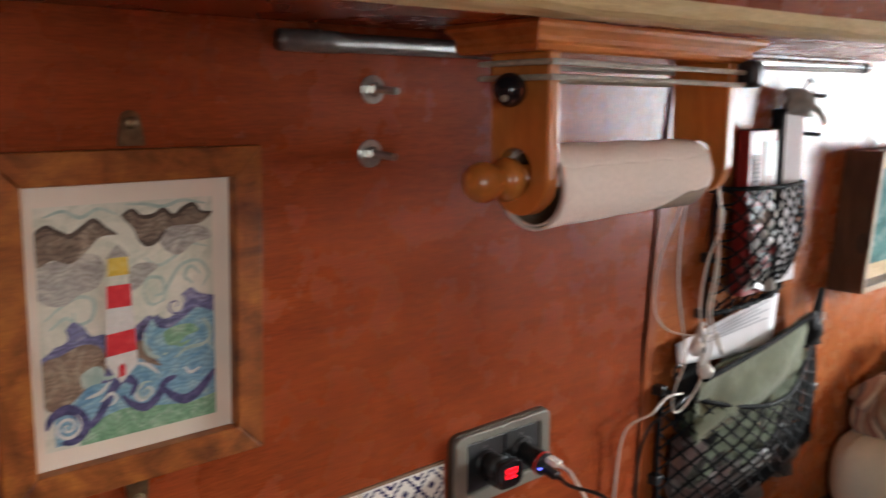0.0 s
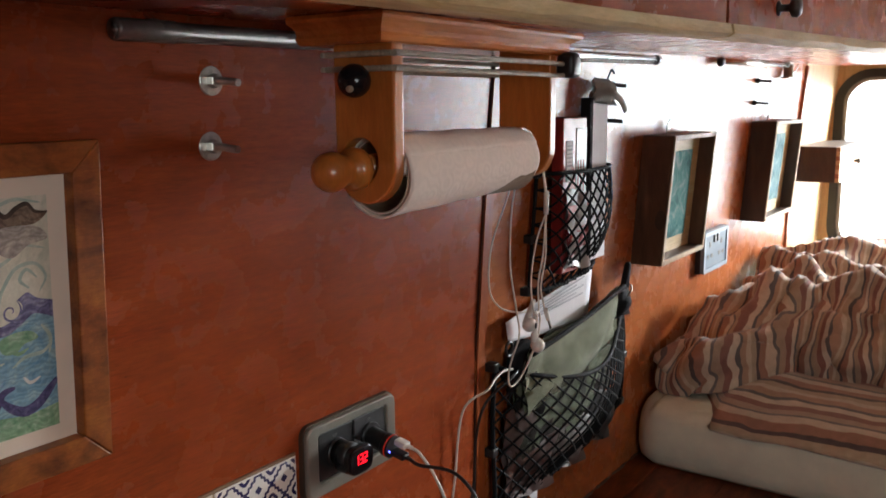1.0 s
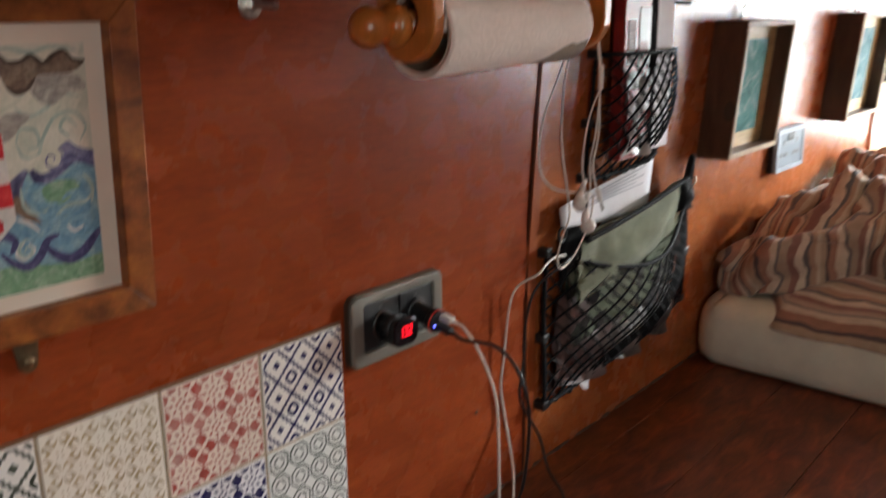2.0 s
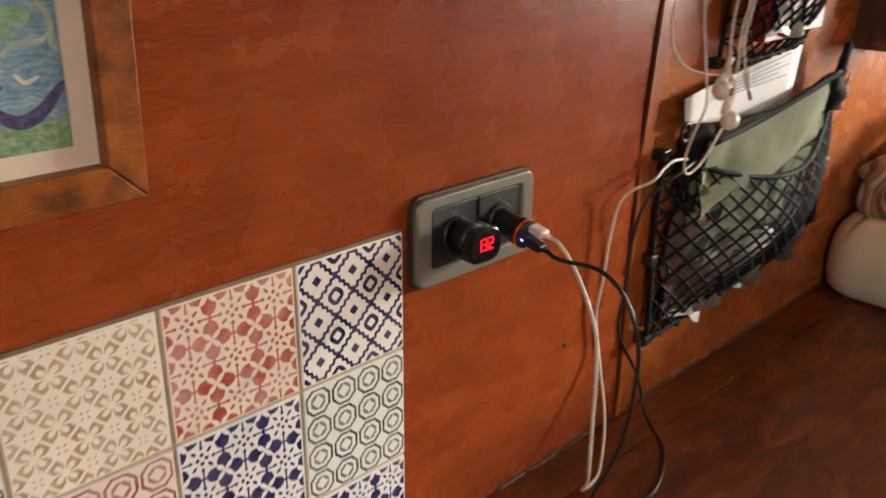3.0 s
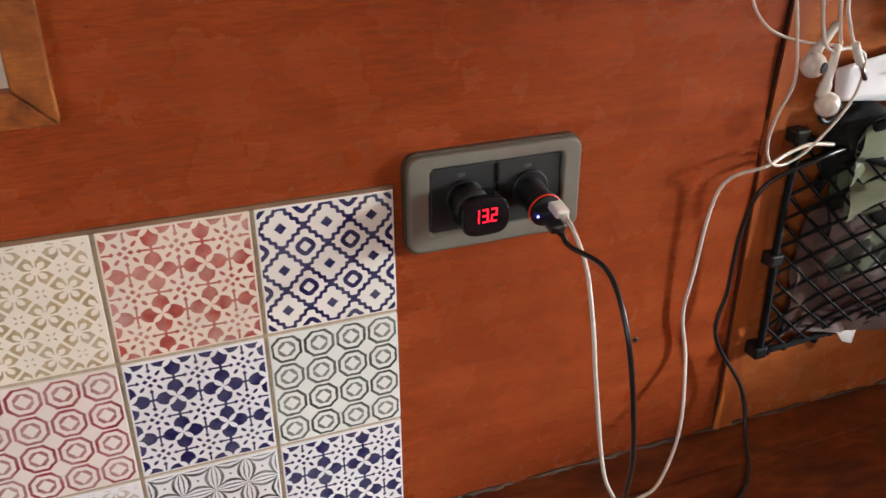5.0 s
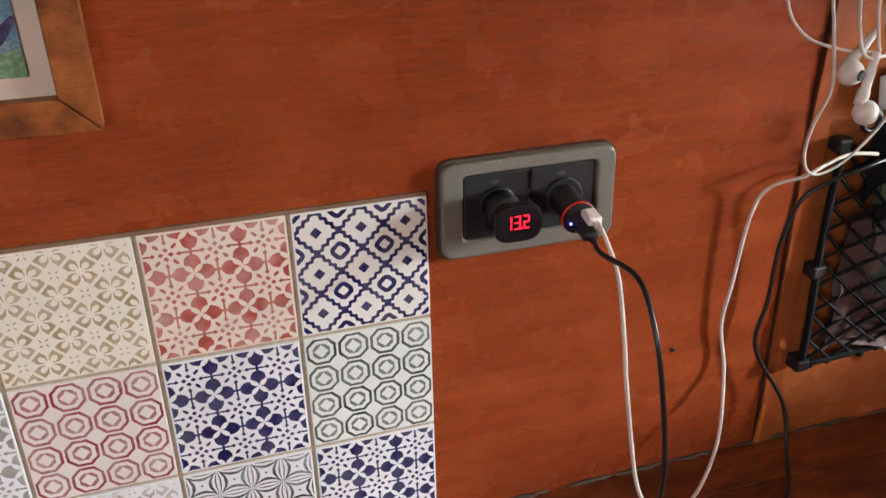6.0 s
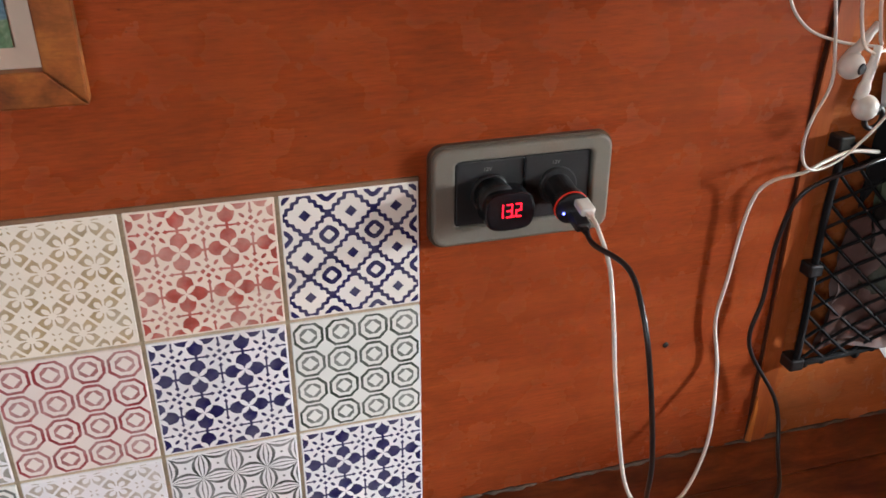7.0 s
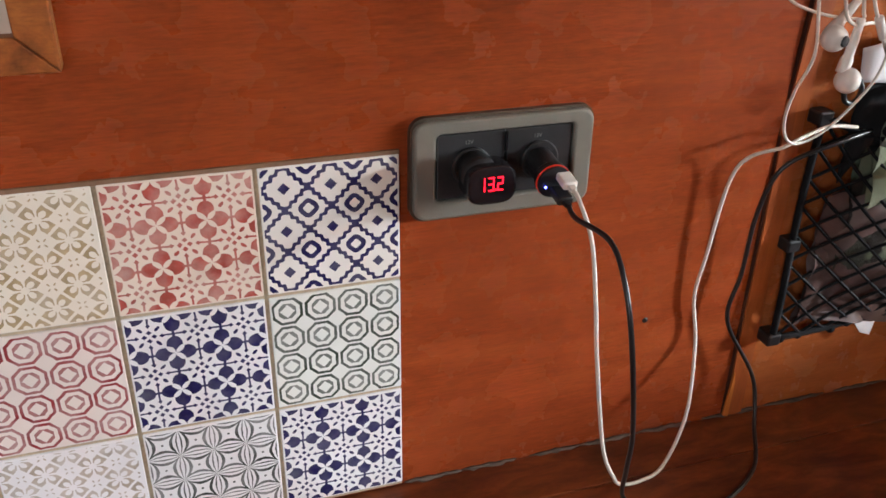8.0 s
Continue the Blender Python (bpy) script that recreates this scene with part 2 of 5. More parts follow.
M_cord = plain("elastic_cord", (0.40, 0.34, 0.25), 0.6, vary=0.35, scale=900, bumps=0.6)
M_core = plain("cardboard_core", (0.23, 0.16, 0.10), 0.8, vary=0.2, scale=150)
M_ring = base("red_ring", 0.3, color=(0.55, 0.02, 0.01), emit=(1, 0.05, 0.02), power=0.15)[0]
M_seg = base("lit_red_segment", 0.3, color=(0.8, 0.0, 0.02), emit=(1.0, 0.008, 0.02), power=4)[0]
M_blue = base("blue_led", 0.3, color=(0.1, 0.1, 0.9), emit=(0.1, 0.12, 1.0), power=10)[0]
M_print = plain("pale_print", (0.22, 0.22, 0.21), 0.5)
M_sky = base("bright_outdoors", 1.0, color=(0, 0, 0), emit=(0.94, 0.98, 1.0), power=30.0)[0]
M_sheet = plain("cream_mattress_sheet", (0.79, 0.78, 0.62), 0.85, vary=0.08, scale=25, bumps=0.3)
M_ceiling = plain("cream_ceiling", (0.62, 0.55, 0.44), 0.7, vary=0.08, scale=12)
M_floor = wood("floor_boards", (0.10, 0.045, 0.02), (0.16, 0.075, 0.035), (0.22, 0.11, 0.055), 0.5, (3, 24, 24))
M_glass, _t, _b = base("window_glass", 0.02, color=(0.97, 0.99, 1))
_b.inputs["Transmission Weight"].default_value = 1.0


def cloth(name, color, rough=0.9, vary=0.25):
    m, t, b = base(name, rough, color=color, spec=0.2)
    v = coords(t)
    c = mix(t, 1.0, color, ramp(t, noise_of(t, v, 45, 5), (0.25, 1 - vary), (0.75, 1 + vary)), "MULTIPLY")
    t.links.new(c, b.inputs["Base Color"])
    w = node(t, "ShaderNodeTexWave", Scale=900.0, Distortion=2.0)
    t.links.new(v, w.inputs[0])
    bump(t, b, w.outputs["Fac"], 0.3, 0.0004)
    b.inputs["Sheen Weight"].default_value = 0.2 if color[0] > 0.1 else 0.0
    return m


M_olive = cloth("olive_canvas", (0.15, 0.165, 0.10))


def camouflage(name, a, c, d):
    m, t, b = base(name, 0.9, spec=0.2)
    v = coords(t)
    k1 = ramp(t, noise_of(t, v, 13, 2, 0.4, 0.6), (0.50, 0.0), (0.53, 1.0))
    k2 = ramp(t, noise_of(t, coords(t, (1.3, 1.3, 0.9)), 17, 2, 0.4, 0.8), (0.57, 0.0), (0.60, 1.0))
    col = mix(t, k2, mix(t, k1, a, c), d)
    col = mix(t, 1.0, col, ramp(t, noise_of(t, v, 70, 4), (0.25, 0.8), (0.75, 1.2)), "MULTIPLY")
    t.links.new(col, b.inputs["Base Color"])
    w = node(t, "ShaderNodeTexWave", Scale=900.0, Distortion=2.0)
    t.links.new(v, w.inputs[0])
    bump(t, b, w.outputs["Fac"], 0.3, 0.0004)
    return m


M_camo = camouflage("camouflage_canvas", (0.13, 0.15, 0.10), (0.045, 0.045, 0.034), (0.022, 0.016, 0.013))
M_blackcloth = cloth("black_webbing", (0.011, 0.011, 0.012))

# kitchen paper: embossed scrolls
M_roll, t, b = base("embossed_kitchen_paper", 0.9, color=(0.88, 0.75, 0.65), spec=0.15)
v = coords(t, (1, 1, 1))
w = node(t, "ShaderNodeTexWave", Scale=26.0, Distortion=9.0, Detail=1.0, Detail_Scale=1.6)
w.wave_type = "RINGS"
vo = node(t, "ShaderNodeTexVoronoi", Scale=62.0)
t.links.new(v, vo.inputs[0])
rr = V(t, vo.outputs["Distance"]) * 19.0
h = rr.op("SINE") * 0.5 + 0.5
bump(t, b, h.s, 0.22, 0.0007)
t.links.new(mix(t, 1.0, (0.86, 0.74, 0.65), ramp(t, h.s, (0.0, 0.97), (1.0, 1.02)), "MULTIPLY"), b.inputs["Base Color"])


# bed linen: woven stripes
def striped(name, repeat, axis):
    m, t, b = base(name, 0.9, spec=0.15)
    uv = t.nodes.new("ShaderNodeTexCoord")
    sep = t.nodes.new("ShaderNodeSeparateXYZ")
    t.links.new(uv.outputs["UV"], sep.inputs[0])
    warp = V(t, noise_of(t, coords(t), 7.0, 3)) - 0.5
    s = V(t, sep.outputs[axis]) * repeat + warp * (0.16 * repeat ** 0.5)
    f = s.op("FRACT")
    r = t.nodes.new("ShaderNodeValToRGB")
    r.color_ramp.interpolation = "CONSTANT"
    pal = [(0.416, 0.325, 0.234), (0.117, 0.091, 0.085), (0.338, 0.182, 0.13), (0.546, 0.455, 0.351), (0.169, 0.15, 0.143), (0.39, 0.286, 0.208), (0.26, 0.13, 0.104), (0.572, 0.481, 0.377), (0.143, 0.13, 0.13), (0.403, 0.26, 0.182), (0.52, 0.429, 0.325)]
    pos = [0.0, 0.09, 0.15, 0.27, 0.38, 0.43, 0.55, 0.66, 0.76, 0.82, 0.92]
    while len(r.color_ramp.elements) < len(pal):
        r.color_ramp.elements.new(0.5)
    for e, p, c in zip(r.color_ramp.elements, pos, pal):
        e.position, e.color = p, (*c, 1)
    t.links.new(f.s, r.inputs[0])
    v = coords(t)
    c = mix(t, 1.0, r.outputs[0], ramp(t, noise_of(t, v, 60, 5), (0.25, 0.85), (0.75, 1.12)), "MULTIPLY")
    t.links.new(c, b.inputs["Base Color"])
    bump(t, b, noise_of(t, v, 260, 3), 0.3, 0.0006)
    b.inputs["Sheen Weight"].default_value = 0.5
    b.inputs["Sheen Roughness"].default_value = 0.35
    return m


M_duvet = striped("striped_duvet_cover", 13.0, 0)
M_cover = striped("striped_bedspread", 3.4, 0)

# ---------------------------------------------------------------- printed tiles


def tile_material(name, ground, ink, pattern, ink2=None, fade=0.10):
    m, t, b = base(name, 0.22, spec=0.45)
    v = coords(t)
    sep = t.nodes.new("ShaderNodeSeparateXYZ")
    wob = t.nodes.new("ShaderNodeVectorMath")
    wob.operation = "ADD"
    nz = node(t, "ShaderNodeTexNoise", Scale=260.0, Detail=2.0)
    t.links.new(v, nz.inputs["Vector"])
    sc = t.nodes.new("ShaderNodeVectorMath")
    sc.operation = "MULTIPLY_ADD"
    t.links.new(nz.outputs["Color"], sc.inputs[0])
    sc.inputs[1].default_value, sc.inputs[2].default_value = (0.0012,) * 3, (-0.0006,) * 3
    t.links.new(v, wob.inputs[0])
    t.links.new(sc.outputs[0], wob.inputs[1])
    t.links.new(wob.outputs[0], sep.inputs[0])
    u, w = V(t, sep.outputs[0]) * (1 / 0.0965), V(t, sep.outputs[2]) * (1 / 0.0965)
    mask = pattern(u, w)
    blot = noise_of(t, v, 38, 4)
    strength = V(t, ramp(t, blot, (0.3, 1 - fade), (0.6, 1.0)))
    inked = mix(t, 1.0, ink, ramp(t, noise_of(t, v, 120, 3), (0.3, 0.8), (0.75, 1.3)), "MULTIPLY")
    g = mix(t, 1.0, ground, ramp(t, noise_of(t, v, 20, 3), (0.3, 0.93), (0.7, 1.04)), "MULTIPLY")
    edge = (u.abs().max(w.abs())).lt(0.488)
    t.links.new(mix(t, (mask * strength * edge).s, g, inked), b.inputs["Base Color"])
    bump(t, b, noise_of(t, v, 60, 2), 0.06, 0.0006)
    return m


def p_lattice(u, w):
    a, c = (u * 3.0), (w * 3.0)
    s, r = a + c, a - c
    # two families of zigzag bands crossing between the diamonds
    one = ((s - 0.5).near() + (r * (math.tau * 4.0)).op("SINE") * 0.032).abs().lt(0.066)
    two = ((r - 0.5).near() + (s * (math.tau * 4.0)).op("SINE") * 0.032).abs().lt(0.066)
    knot = L1((s - 0.5).near(), (r - 0.5).near()).lt(0.155)
    dot = L1(a.near(), c.near()).lt(0.135)
    p, q = (a - 0.5).near(), (c - 0.5).near()
    d = hyp(p, q) + (p * p * q * q) / ((p * p + q * q) * (p * p + q * q) + 0.00001) * 0.10
    ring = d.lt(0.225) * d.gt(0.115)
    return one.max(two).max(knot).max(dot).max(ring)


def p_stars(u, w):
    a, c = u * 3.0, w * 3.0
    p, q = a.near().abs(), c.near().abs()
    e, f = (a - 0.5).near().abs(), (c - 0.5).near().abs()
    # blobs on the four sides of each corner flower
    one = hyp((e - 0.235) / 0.20, f / 0.172)
    two = hyp((f - 0.235) / 0.20, e / 0.172)
    blobs = one.lt(1.0).max(two.lt(1.0))
    near = hyp(e, f)
    petal = hyp((e + f - 0.20) * 0.52, (e - f) * 1.1).lt(0.088)
    flower = near.lt(0.16)
    body = (blobs.max(flower)) * (petal.op("SUBTRACT", 1.0) * -1.0) * near.gt(0.03)
    stem = (e.min(f)).lt(0.03) * (e.max(f)).gt(0.33)
    arrow = (L1((e.max(f)) - 0.40, (e.min(f)) * 1.0)).lt(0.05)
    dots = L1((p.max(q)) - 0.105, (p.min(q)) * 1.0).lt(0.062)
    dash = hyp((p + q - 0.37) * 0.55, (p - q) * 1.1).lt(0.058)
    spoke = (p.min(q)).lt(0.022) * (p.max(q)).gt(0.29)
    tip = L1((p.max(q) - 0.27) * 0.8, p.min(q)).lt(0.052)
    dash = dash.max(spoke).max(tip)
    return body.max(stem).max(arrow).max(dots).max(dash)


def p_octagons(u, w):
    a, c = (u * 4.0 - 0.5).near().abs(), (w * 4.0 - 0.5).near().abs()
    o = a.max(c).max((a + c) * 0.69)
    band = o.gt(0.380) * o.lt(0.468)
    inner = o.lt(0.262) * (a + c).gt(0.225)
    return band.max(inner * 0.85)


def p_petals(u, w):
    a, c = (u - 0.147) * 3.0, (w - 0.304) * 3.0
    s, r = a + c, a - c
    p, q = s.near().abs(), r.near().abs()
    m, n = p.max(q), p.min(q)
    # square lozenges with a white drop cut out of each
    drop = hyp((m - 0.235) / 0.125, n / 0.088).lt(1.0).max(n.lt(0.030) * m.lt(0.20))
    body = m.lt(0.455) * n.lt(0.185) * (n / m).lt(0.72) * m.gt(0.11) * (drop.op("SUBTRACT", 1.0) * -1.0)
    k, l = (s - 0.5).near().abs(), (r - 0.5).near().abs()
    dots = hyp((k.max(l) - 0.125) * 0.62, k.min(l) * 1.3).lt(0.034)
    return body.max(dots)


def p_circles(u, w):
    a, c = (u * 4.0 - 0.5).near().abs(), (w * 4.0 - 0.5).near().abs()
    hz = (c - 0.5).abs() / ((a * a) * -0.8 + 0.2)
    vt = (a - 0.5).abs() / ((c * c) * -0.8 + 0.2)
    e = hz.min(vt)
    ring = e.gt(0.26) * e.lt(0.50)
    ring2 = e.gt(0.98) * e.lt(1.5)
    dot = hyp(a, c).lt(0.04)
    return ring.max(ring2).max(dot)


IVORY, CREAM, WHITE = (0.88, 0.85, 0.785), (0.87, 0.81, 0.70), (0.86, 0.85, 0.86)
NAVY, BRICK = (0.020, 0.017, 0.085), (0.42, 0.085, 0.065)
T_lattice_blue = tile_material("tile_blue_lattice", IVORY, NAVY, p_lattice)
T_lattice_green = tile_material("tile_green_lattice", IVORY, (0.06, 0.07, 0.05), p_lattice)
T_star_red = tile_material("tile_red_stars", (0.84, 0.73, 0.62), BRICK, p_stars, fade=0.4)
T_star_blue = tile_material("tile_blue_stars", WHITE, NAVY, p_stars)
T_star_grey = tile_material("tile_grey_stars", WHITE, (0.36, 0.34, 0.30), p_stars)
T_oct_green = tile_material("tile_green_octagons", (0.82, 0.835, 0.79), (0.05, 0.066, 0.05), p_octagons, fade=0.22)
T_oct_red = tile_material("tile_red_octagons", (0.84, 0.76, 0.71), (0.30, 0.045, 0.05), p_octagons, fade=0.35)
T_petal = tile_material("tile_beige_flowers", CREAM, (0.44, 0.33, 0.18), p_petals, fade=0.35)
T_petal_grey = tile_material("tile_grey_flowers", WHITE, (0.44, 0.38, 0.31), p_petals, fade=0.45)
T_circles = tile_material("tile_black_circles", WHITE, (0.055, 0.06, 0.055), p_circles, fade=0.35)

# ---------------------------------------------------------------- the van's shell
TOP = 0.897          # worktop
X0, X1, XR = -1.60, 1.83, 2.24   # front end of the wall, rear joint, rear doors
YF = -1.78           # opposite side


def wall_y(z):
    """The side of the van leans in above the worktop's splashback."""
    d = max(0.0, z - 1.20)
    return -0.052 * d - 0.05 * d * d


def leaning_panel(name, x0, x1, z0, z1, material, parent, thick=0.018, proud=0.0, label=""):
    poly = [(wall_y(z0 + (z1 - z0) * k / 14) - proud, z0 + (z1 - z0) * k / 14) for k in range(15)]
    poly += [(y + thick, z) for y, z in reversed(poly)]
    return part(name, prism(B(), poly, x0, x1, "x"), material, parent, label)


wall = tagged(new("wall_north"), "reddish varnished mahogany veneer side wall", "wall", kind="structure")
leaning_panel("panel", X0, 0.3160, 0.0, 1.75, M_panel, wall)
leaning_panel("panel", 0.3166, X1, 0.0, 1.75, M_panel2, wall)
leaning_panel("panel", X1 + 0.006, XR, 0.0, 1.95, M_pillar, wall, label="pale plywood lining beside the rear doors")
part("backing", box(B(), X0, XR, 0.02, 0.05, 0, 1.98), M_black, wall)

strip = tagged(new("trim_joint"), "narrow varnished wooden strip covering the panel joint", "trim", kind="structure")
part("strip", prism(B(), [(wall_y(z) - p, z) for p, zs in ((0.0030, (TOP, 1.2, 1.4, 1.61)), (-0.001, (1.61, 1.4, 1.2, TOP))) for z in zs], 0.3190, 0.3370, "x"), M_trim, strip)
part("shadow_gap", prism(B(), [(wall_y(z) - p, z) for p, zs in ((0.0012, (TOP, 1.2, 1.4, 1.61)), (-0.001, (1.61, 1.4, 1.2, TOP))) for z in zs], 0.3164, 0.3190, "x"), M_gap, strip)
part("splinter", prism(B(), [(0.3150, TOP + 0.003), (0.3205, TOP + 0.001), (0.3212, TOP + 0.040), (0.3192, TOP + 0.052), (0.3172, TOP + 0.030)], -0.0052, -0.0028), M_holder, strip, "pale split at the foot of the strip")
strip2 = tagged(new("trim_rear"), "thin reddish wooden strip at the rear end of the wall", "trim", kind="structure")
part("strip", prism(B(), [(wall_y(z) - p, z) for p, zs in ((0.007, (TOP, 1.2, 1.4, 1.61)), (-0.001, (1.61, 1.4, 1.2, TOP))) for z in zs], X1 - 0.004, X1 + 0.010, "x"), M_trim, strip2)

part("floor", box(B(), X0, XR, YF, 0.0, -0.03, 0.0), M_floor)
tagged(bpy.data.objects["floor"], "dark wooden van floor", "floor", kind="structure")
ceil = part("ceiling", box(B(), X0, XR, YF, 0.05, 1.96, 1.99), M_ceiling)
tagged(ceil, "cream lined van ceiling", "ceiling", kind="structure")
front = part("wall_west", box(B(), X0 - 0.03, X0, YF, 0.05, -0.03, 1.99), M_panel)
tagged(front, "wooden bulkhead at the front of the living space", "wall", kind="structure")

# opposite side, unseen; an opening is added here to let the fill light in
side = tagged(new("wall_south"), "unseen wood lined side of the van with an added opening", "wall", kind="structure")
# dark wood on this unseen side keeps the bounced light low
for a, c, z0, z1 in ((X0, -1.52, -0.03, 1.99), (-0.75, XR, -0.03, 1.99), (-1.52, -0.75, 1.88, 1.99), (-1.52, -0.75, -0.03, 0.5)):
    part("panel", box(B(), a, c, YF - 0.04, YF, z0, z1), M_panel, side)

# rear doors with a rounded window
rear = tagged(new("wall_east"), "pale plywood lining of the rear doors", "wall", kind="structure")
WY0, WY1, WZ0, WZ1 = -1.42, -0.036, 1.06, 1.598
hole = rounded(WY0, WY1, WZ0, WZ1, 0.09, 8)
outer = []
for (py, pz) in hole:
    ay, az = py - (WY0 + WY1) / 2, pz - (WZ0 + WZ1) / 2
    outer.append((max(YF, min(0.05, (WY0 + WY1) / 2 + ay * 2.6)), max(-0.03, min(1.99, (WZ0 + WZ1) / 2 + az * 4.4))))
part("lining", ring_prism(B(), outer, hole, XR, XR + 0.04, "x"), M_pillar, rear)
win = tagged(new("window_1"), "rear door window with a black rubber seal, bright daylight behind", "window", kind="structure")
part("rubber_seal", ring_prism(B(), rounded(WY0 - 0.012, WY1 + 0.012, WZ0 - 0.012, WZ1 + 0.012, 0.10, 8), rounded(WY0 + 0.012, WY1 - 0.012, WZ0 + 0.012, WZ1 - 0.012, 0.08, 8), XR - 0.010, XR + 0.012, "x"), M_rubber, win, "black rubber seal")
part("inner_seal", ring_prism(B(), rounded(WY0 + 0.012, WY1 - 0.012, WZ0 + 0.012, WZ1 - 0.012, 0.08, 8), rounded(WY0 + 0.022, WY1 - 0.022, WZ0 + 0.022, WZ1 - 0.022, 0.07, 8), XR - 0.004, XR + 0.010, "x"), M_grey_tube, win, "grey metal inner rim")
pane = part("pane", prism(B(), rounded(WY0 + 0.01, WY1 - 0.01, WZ0 + 0.01, WZ1 - 0.01, 0.05, 8), XR + 0.030, XR + 0.034, "x"), M_glass, win)
pane.visible_shadow = False
back = part("backdrop", box(B(), 4.0, 4.02, -5, 4, -1, 1.76), M_sky)
tagged(back, "overexposed daylight outside the rear window", "sky", kind="structure")
ground = part("ground", box(B(), -30, 30, -30, 30, -0.6, -0.55), plain("asphalt", (0.06, 0.06, 0.058), 0.9, vary=0.3, scale=3))
tagged(ground, "grey ground outside the van", "ground", kind="structure")

# worktop and its sealant
top = thing("worktop", "dark reddish varnished worktop of wooden boards along the wall", "worktop", (-0.2, -0.235, TOP - 0.03))
edges_y = (-0.0005, -0.052, -0.170, -0.290, -0.470)
for k, (ya0, ya1) in enumerate(zip(edges_y, edges_y[1:])):
    part("board", box(B(), X0, 1.2, ya1 + 0.0003, ya0 - 0.0003, TOP - 0.03, TOP - (0.0004 if k % 2 else 0.0), 0.0012), M_counter, top)
card = thing("white_card", "small white card lying on the worktop by the tiles", "card", (-0.03, -0.03, TOP))
part("card", box(B(), -0.062, -0.012, -0.075, -0.020, TOP + 0.0002, TOP + 0.0012, 0.0003), M_paper, card)
body = part("kitchen_cabinet", box(B(), X0 + 0.01, 0.84, -0.43, -0.003, 0.002, TOP - 0.031, 0.003), M_panel)
tagged(body, "reddish veneered base cabinet under the worktop", "cabinet")
plat = part("bed_platform", box(B(), 0.845, XR - 0.005, -0.86, -0.003, 0.002, TOP - 0.031, 0.003), M_panel)
tagged(plat, "wooden platform under the bed", "bed base")
seal = B()
random.seed(5)
x = 0.002
while x < 0.845:
    ln = random.uniform(0.015, 0.075)
    n_ = max(4, int(ln / 0.005))
    rows = []
    for k in range(n_ + 1):
        xx = x + ln * k / n_
        end = min(1.0, 0.35 + 3.0 * min(k, n_ - k) / n_)
        up_, out_ = random.uniform(0.0012, 0.0032) * end, random.uniform(0.0022, 0.0052) * end
        rows.append([seal.verts.new(q) for q in ((xx, -0.0003, TOP + up_), (xx, -0.0012 - 0.25 * out_, TOP + up_ * 0.62), (xx, -0.6 * out_, TOP + up_ * 0.36), (xx, -out_, TOP + 0.0004), (xx, -0.0003, TOP + 0.0002))])
    for a, c in zip(rows, rows[1:]):
        for i in range(5):
            seal.faces.new((a[i], a[(i + 1) % 5], c[(i + 1) % 5], c[i]))
    seal.faces.new(rows[0]), seal.faces.new(rows[-1])
    x += ln + random.choice((-0.002, -0.001, 0.001, 0.004, 0.012))
tagged(part("sealant_bead", seal, M_sealant, None, smooth=True), "crumbling grey-brown sealant bead where wall meets worktop", "sealant", kind="structure")

# overhead lockers: front slightly askew to the wall
def front_y(x):
    return -0.272 - 0.09 * x


LOCK_Z = 1.5955


def lock_z(x):
    return LOCK_Z + 0.011 * max(0.0, x - 0.1)


lockers = []
for x0, x1, name in ((X0, 0.312, "overhead_locker"), (0.318, 2.2, "overhead_locker")):
    e = thing(name, "reddish veneered overhead locker with a raw pine bottom edge", "cabinet", ((x0 + x1) / 2, -0.1, 1.75), "overhead lockers")
    bm = B()
    v0 = [(x0, front_y(x0) + 0.003), (x1, front_y(x1) + 0.003), (x1, -0.020), (x0, -0.020)]
    lo, hi = [bm.verts.new((*p, lock_z(p[0]))) for p in v0], [bm.verts.new((*p, 1.958)) for p in v0]
    bm.faces.new(lo), bm.faces.new(hi)
    for i in range(4):
        j = (i + 1) % 4
        bm.faces.new((lo[i], lo[j], hi[j], hi[i]))
    part("body", bm, M_panel, e)
    bm = B()
    n = 40
    rows = []
    for k in range(n + 1):
        xx = x0 + (x1 - x0) * k / n
        wv = 0.0012 * math.sin(xx * 23) + 0.0008 * math.sin(xx * 71)
        fy, lz = front_y(xx), lock_z(xx)
        rows.append([bm.verts.new((xx, fy - 0.002, lz + 0.006)), bm.verts.new((xx, fy - 0.004, lz - 0.004 + wv)), bm.verts.new((xx, fy + 0.002, lz - 0.007 + wv)), bm.verts.new((xx, fy + 0.030 + wv, lz - 0.007)), bm.verts.new((xx, fy + 0.034 + wv, lz + 0.001))])
    for a, c in zip(rows, rows[1:]):
        for i in range(4):
            bm.faces.new((a[i], a[i + 1], c[i + 1], c[i]))
    bm.faces.new(rows[0]), bm.faces.new(rows[-1])
    part("edge_batten", bm, M_pine, e, "raw pine batten along the bottom edge")
    lockers.append(e)
    for kx in ((0.45, 1.22, 1.75) if x0 > 0 else (-0.6,)):
        kz = 1.628
        kb = part("knob", lathe(B(), (kx, front_y(kx) + 0.003, kz), (0, -1, 0), [(0, 0.008), (0.002, 0.008), (0.003, 0.004), (0.012, 0.004), (0.015, 0.010), (0.020, 0.011), (0.024, 0.008), (0.025, 0.0)], 20), M_dark_steel, e, "dark metal knob", True)

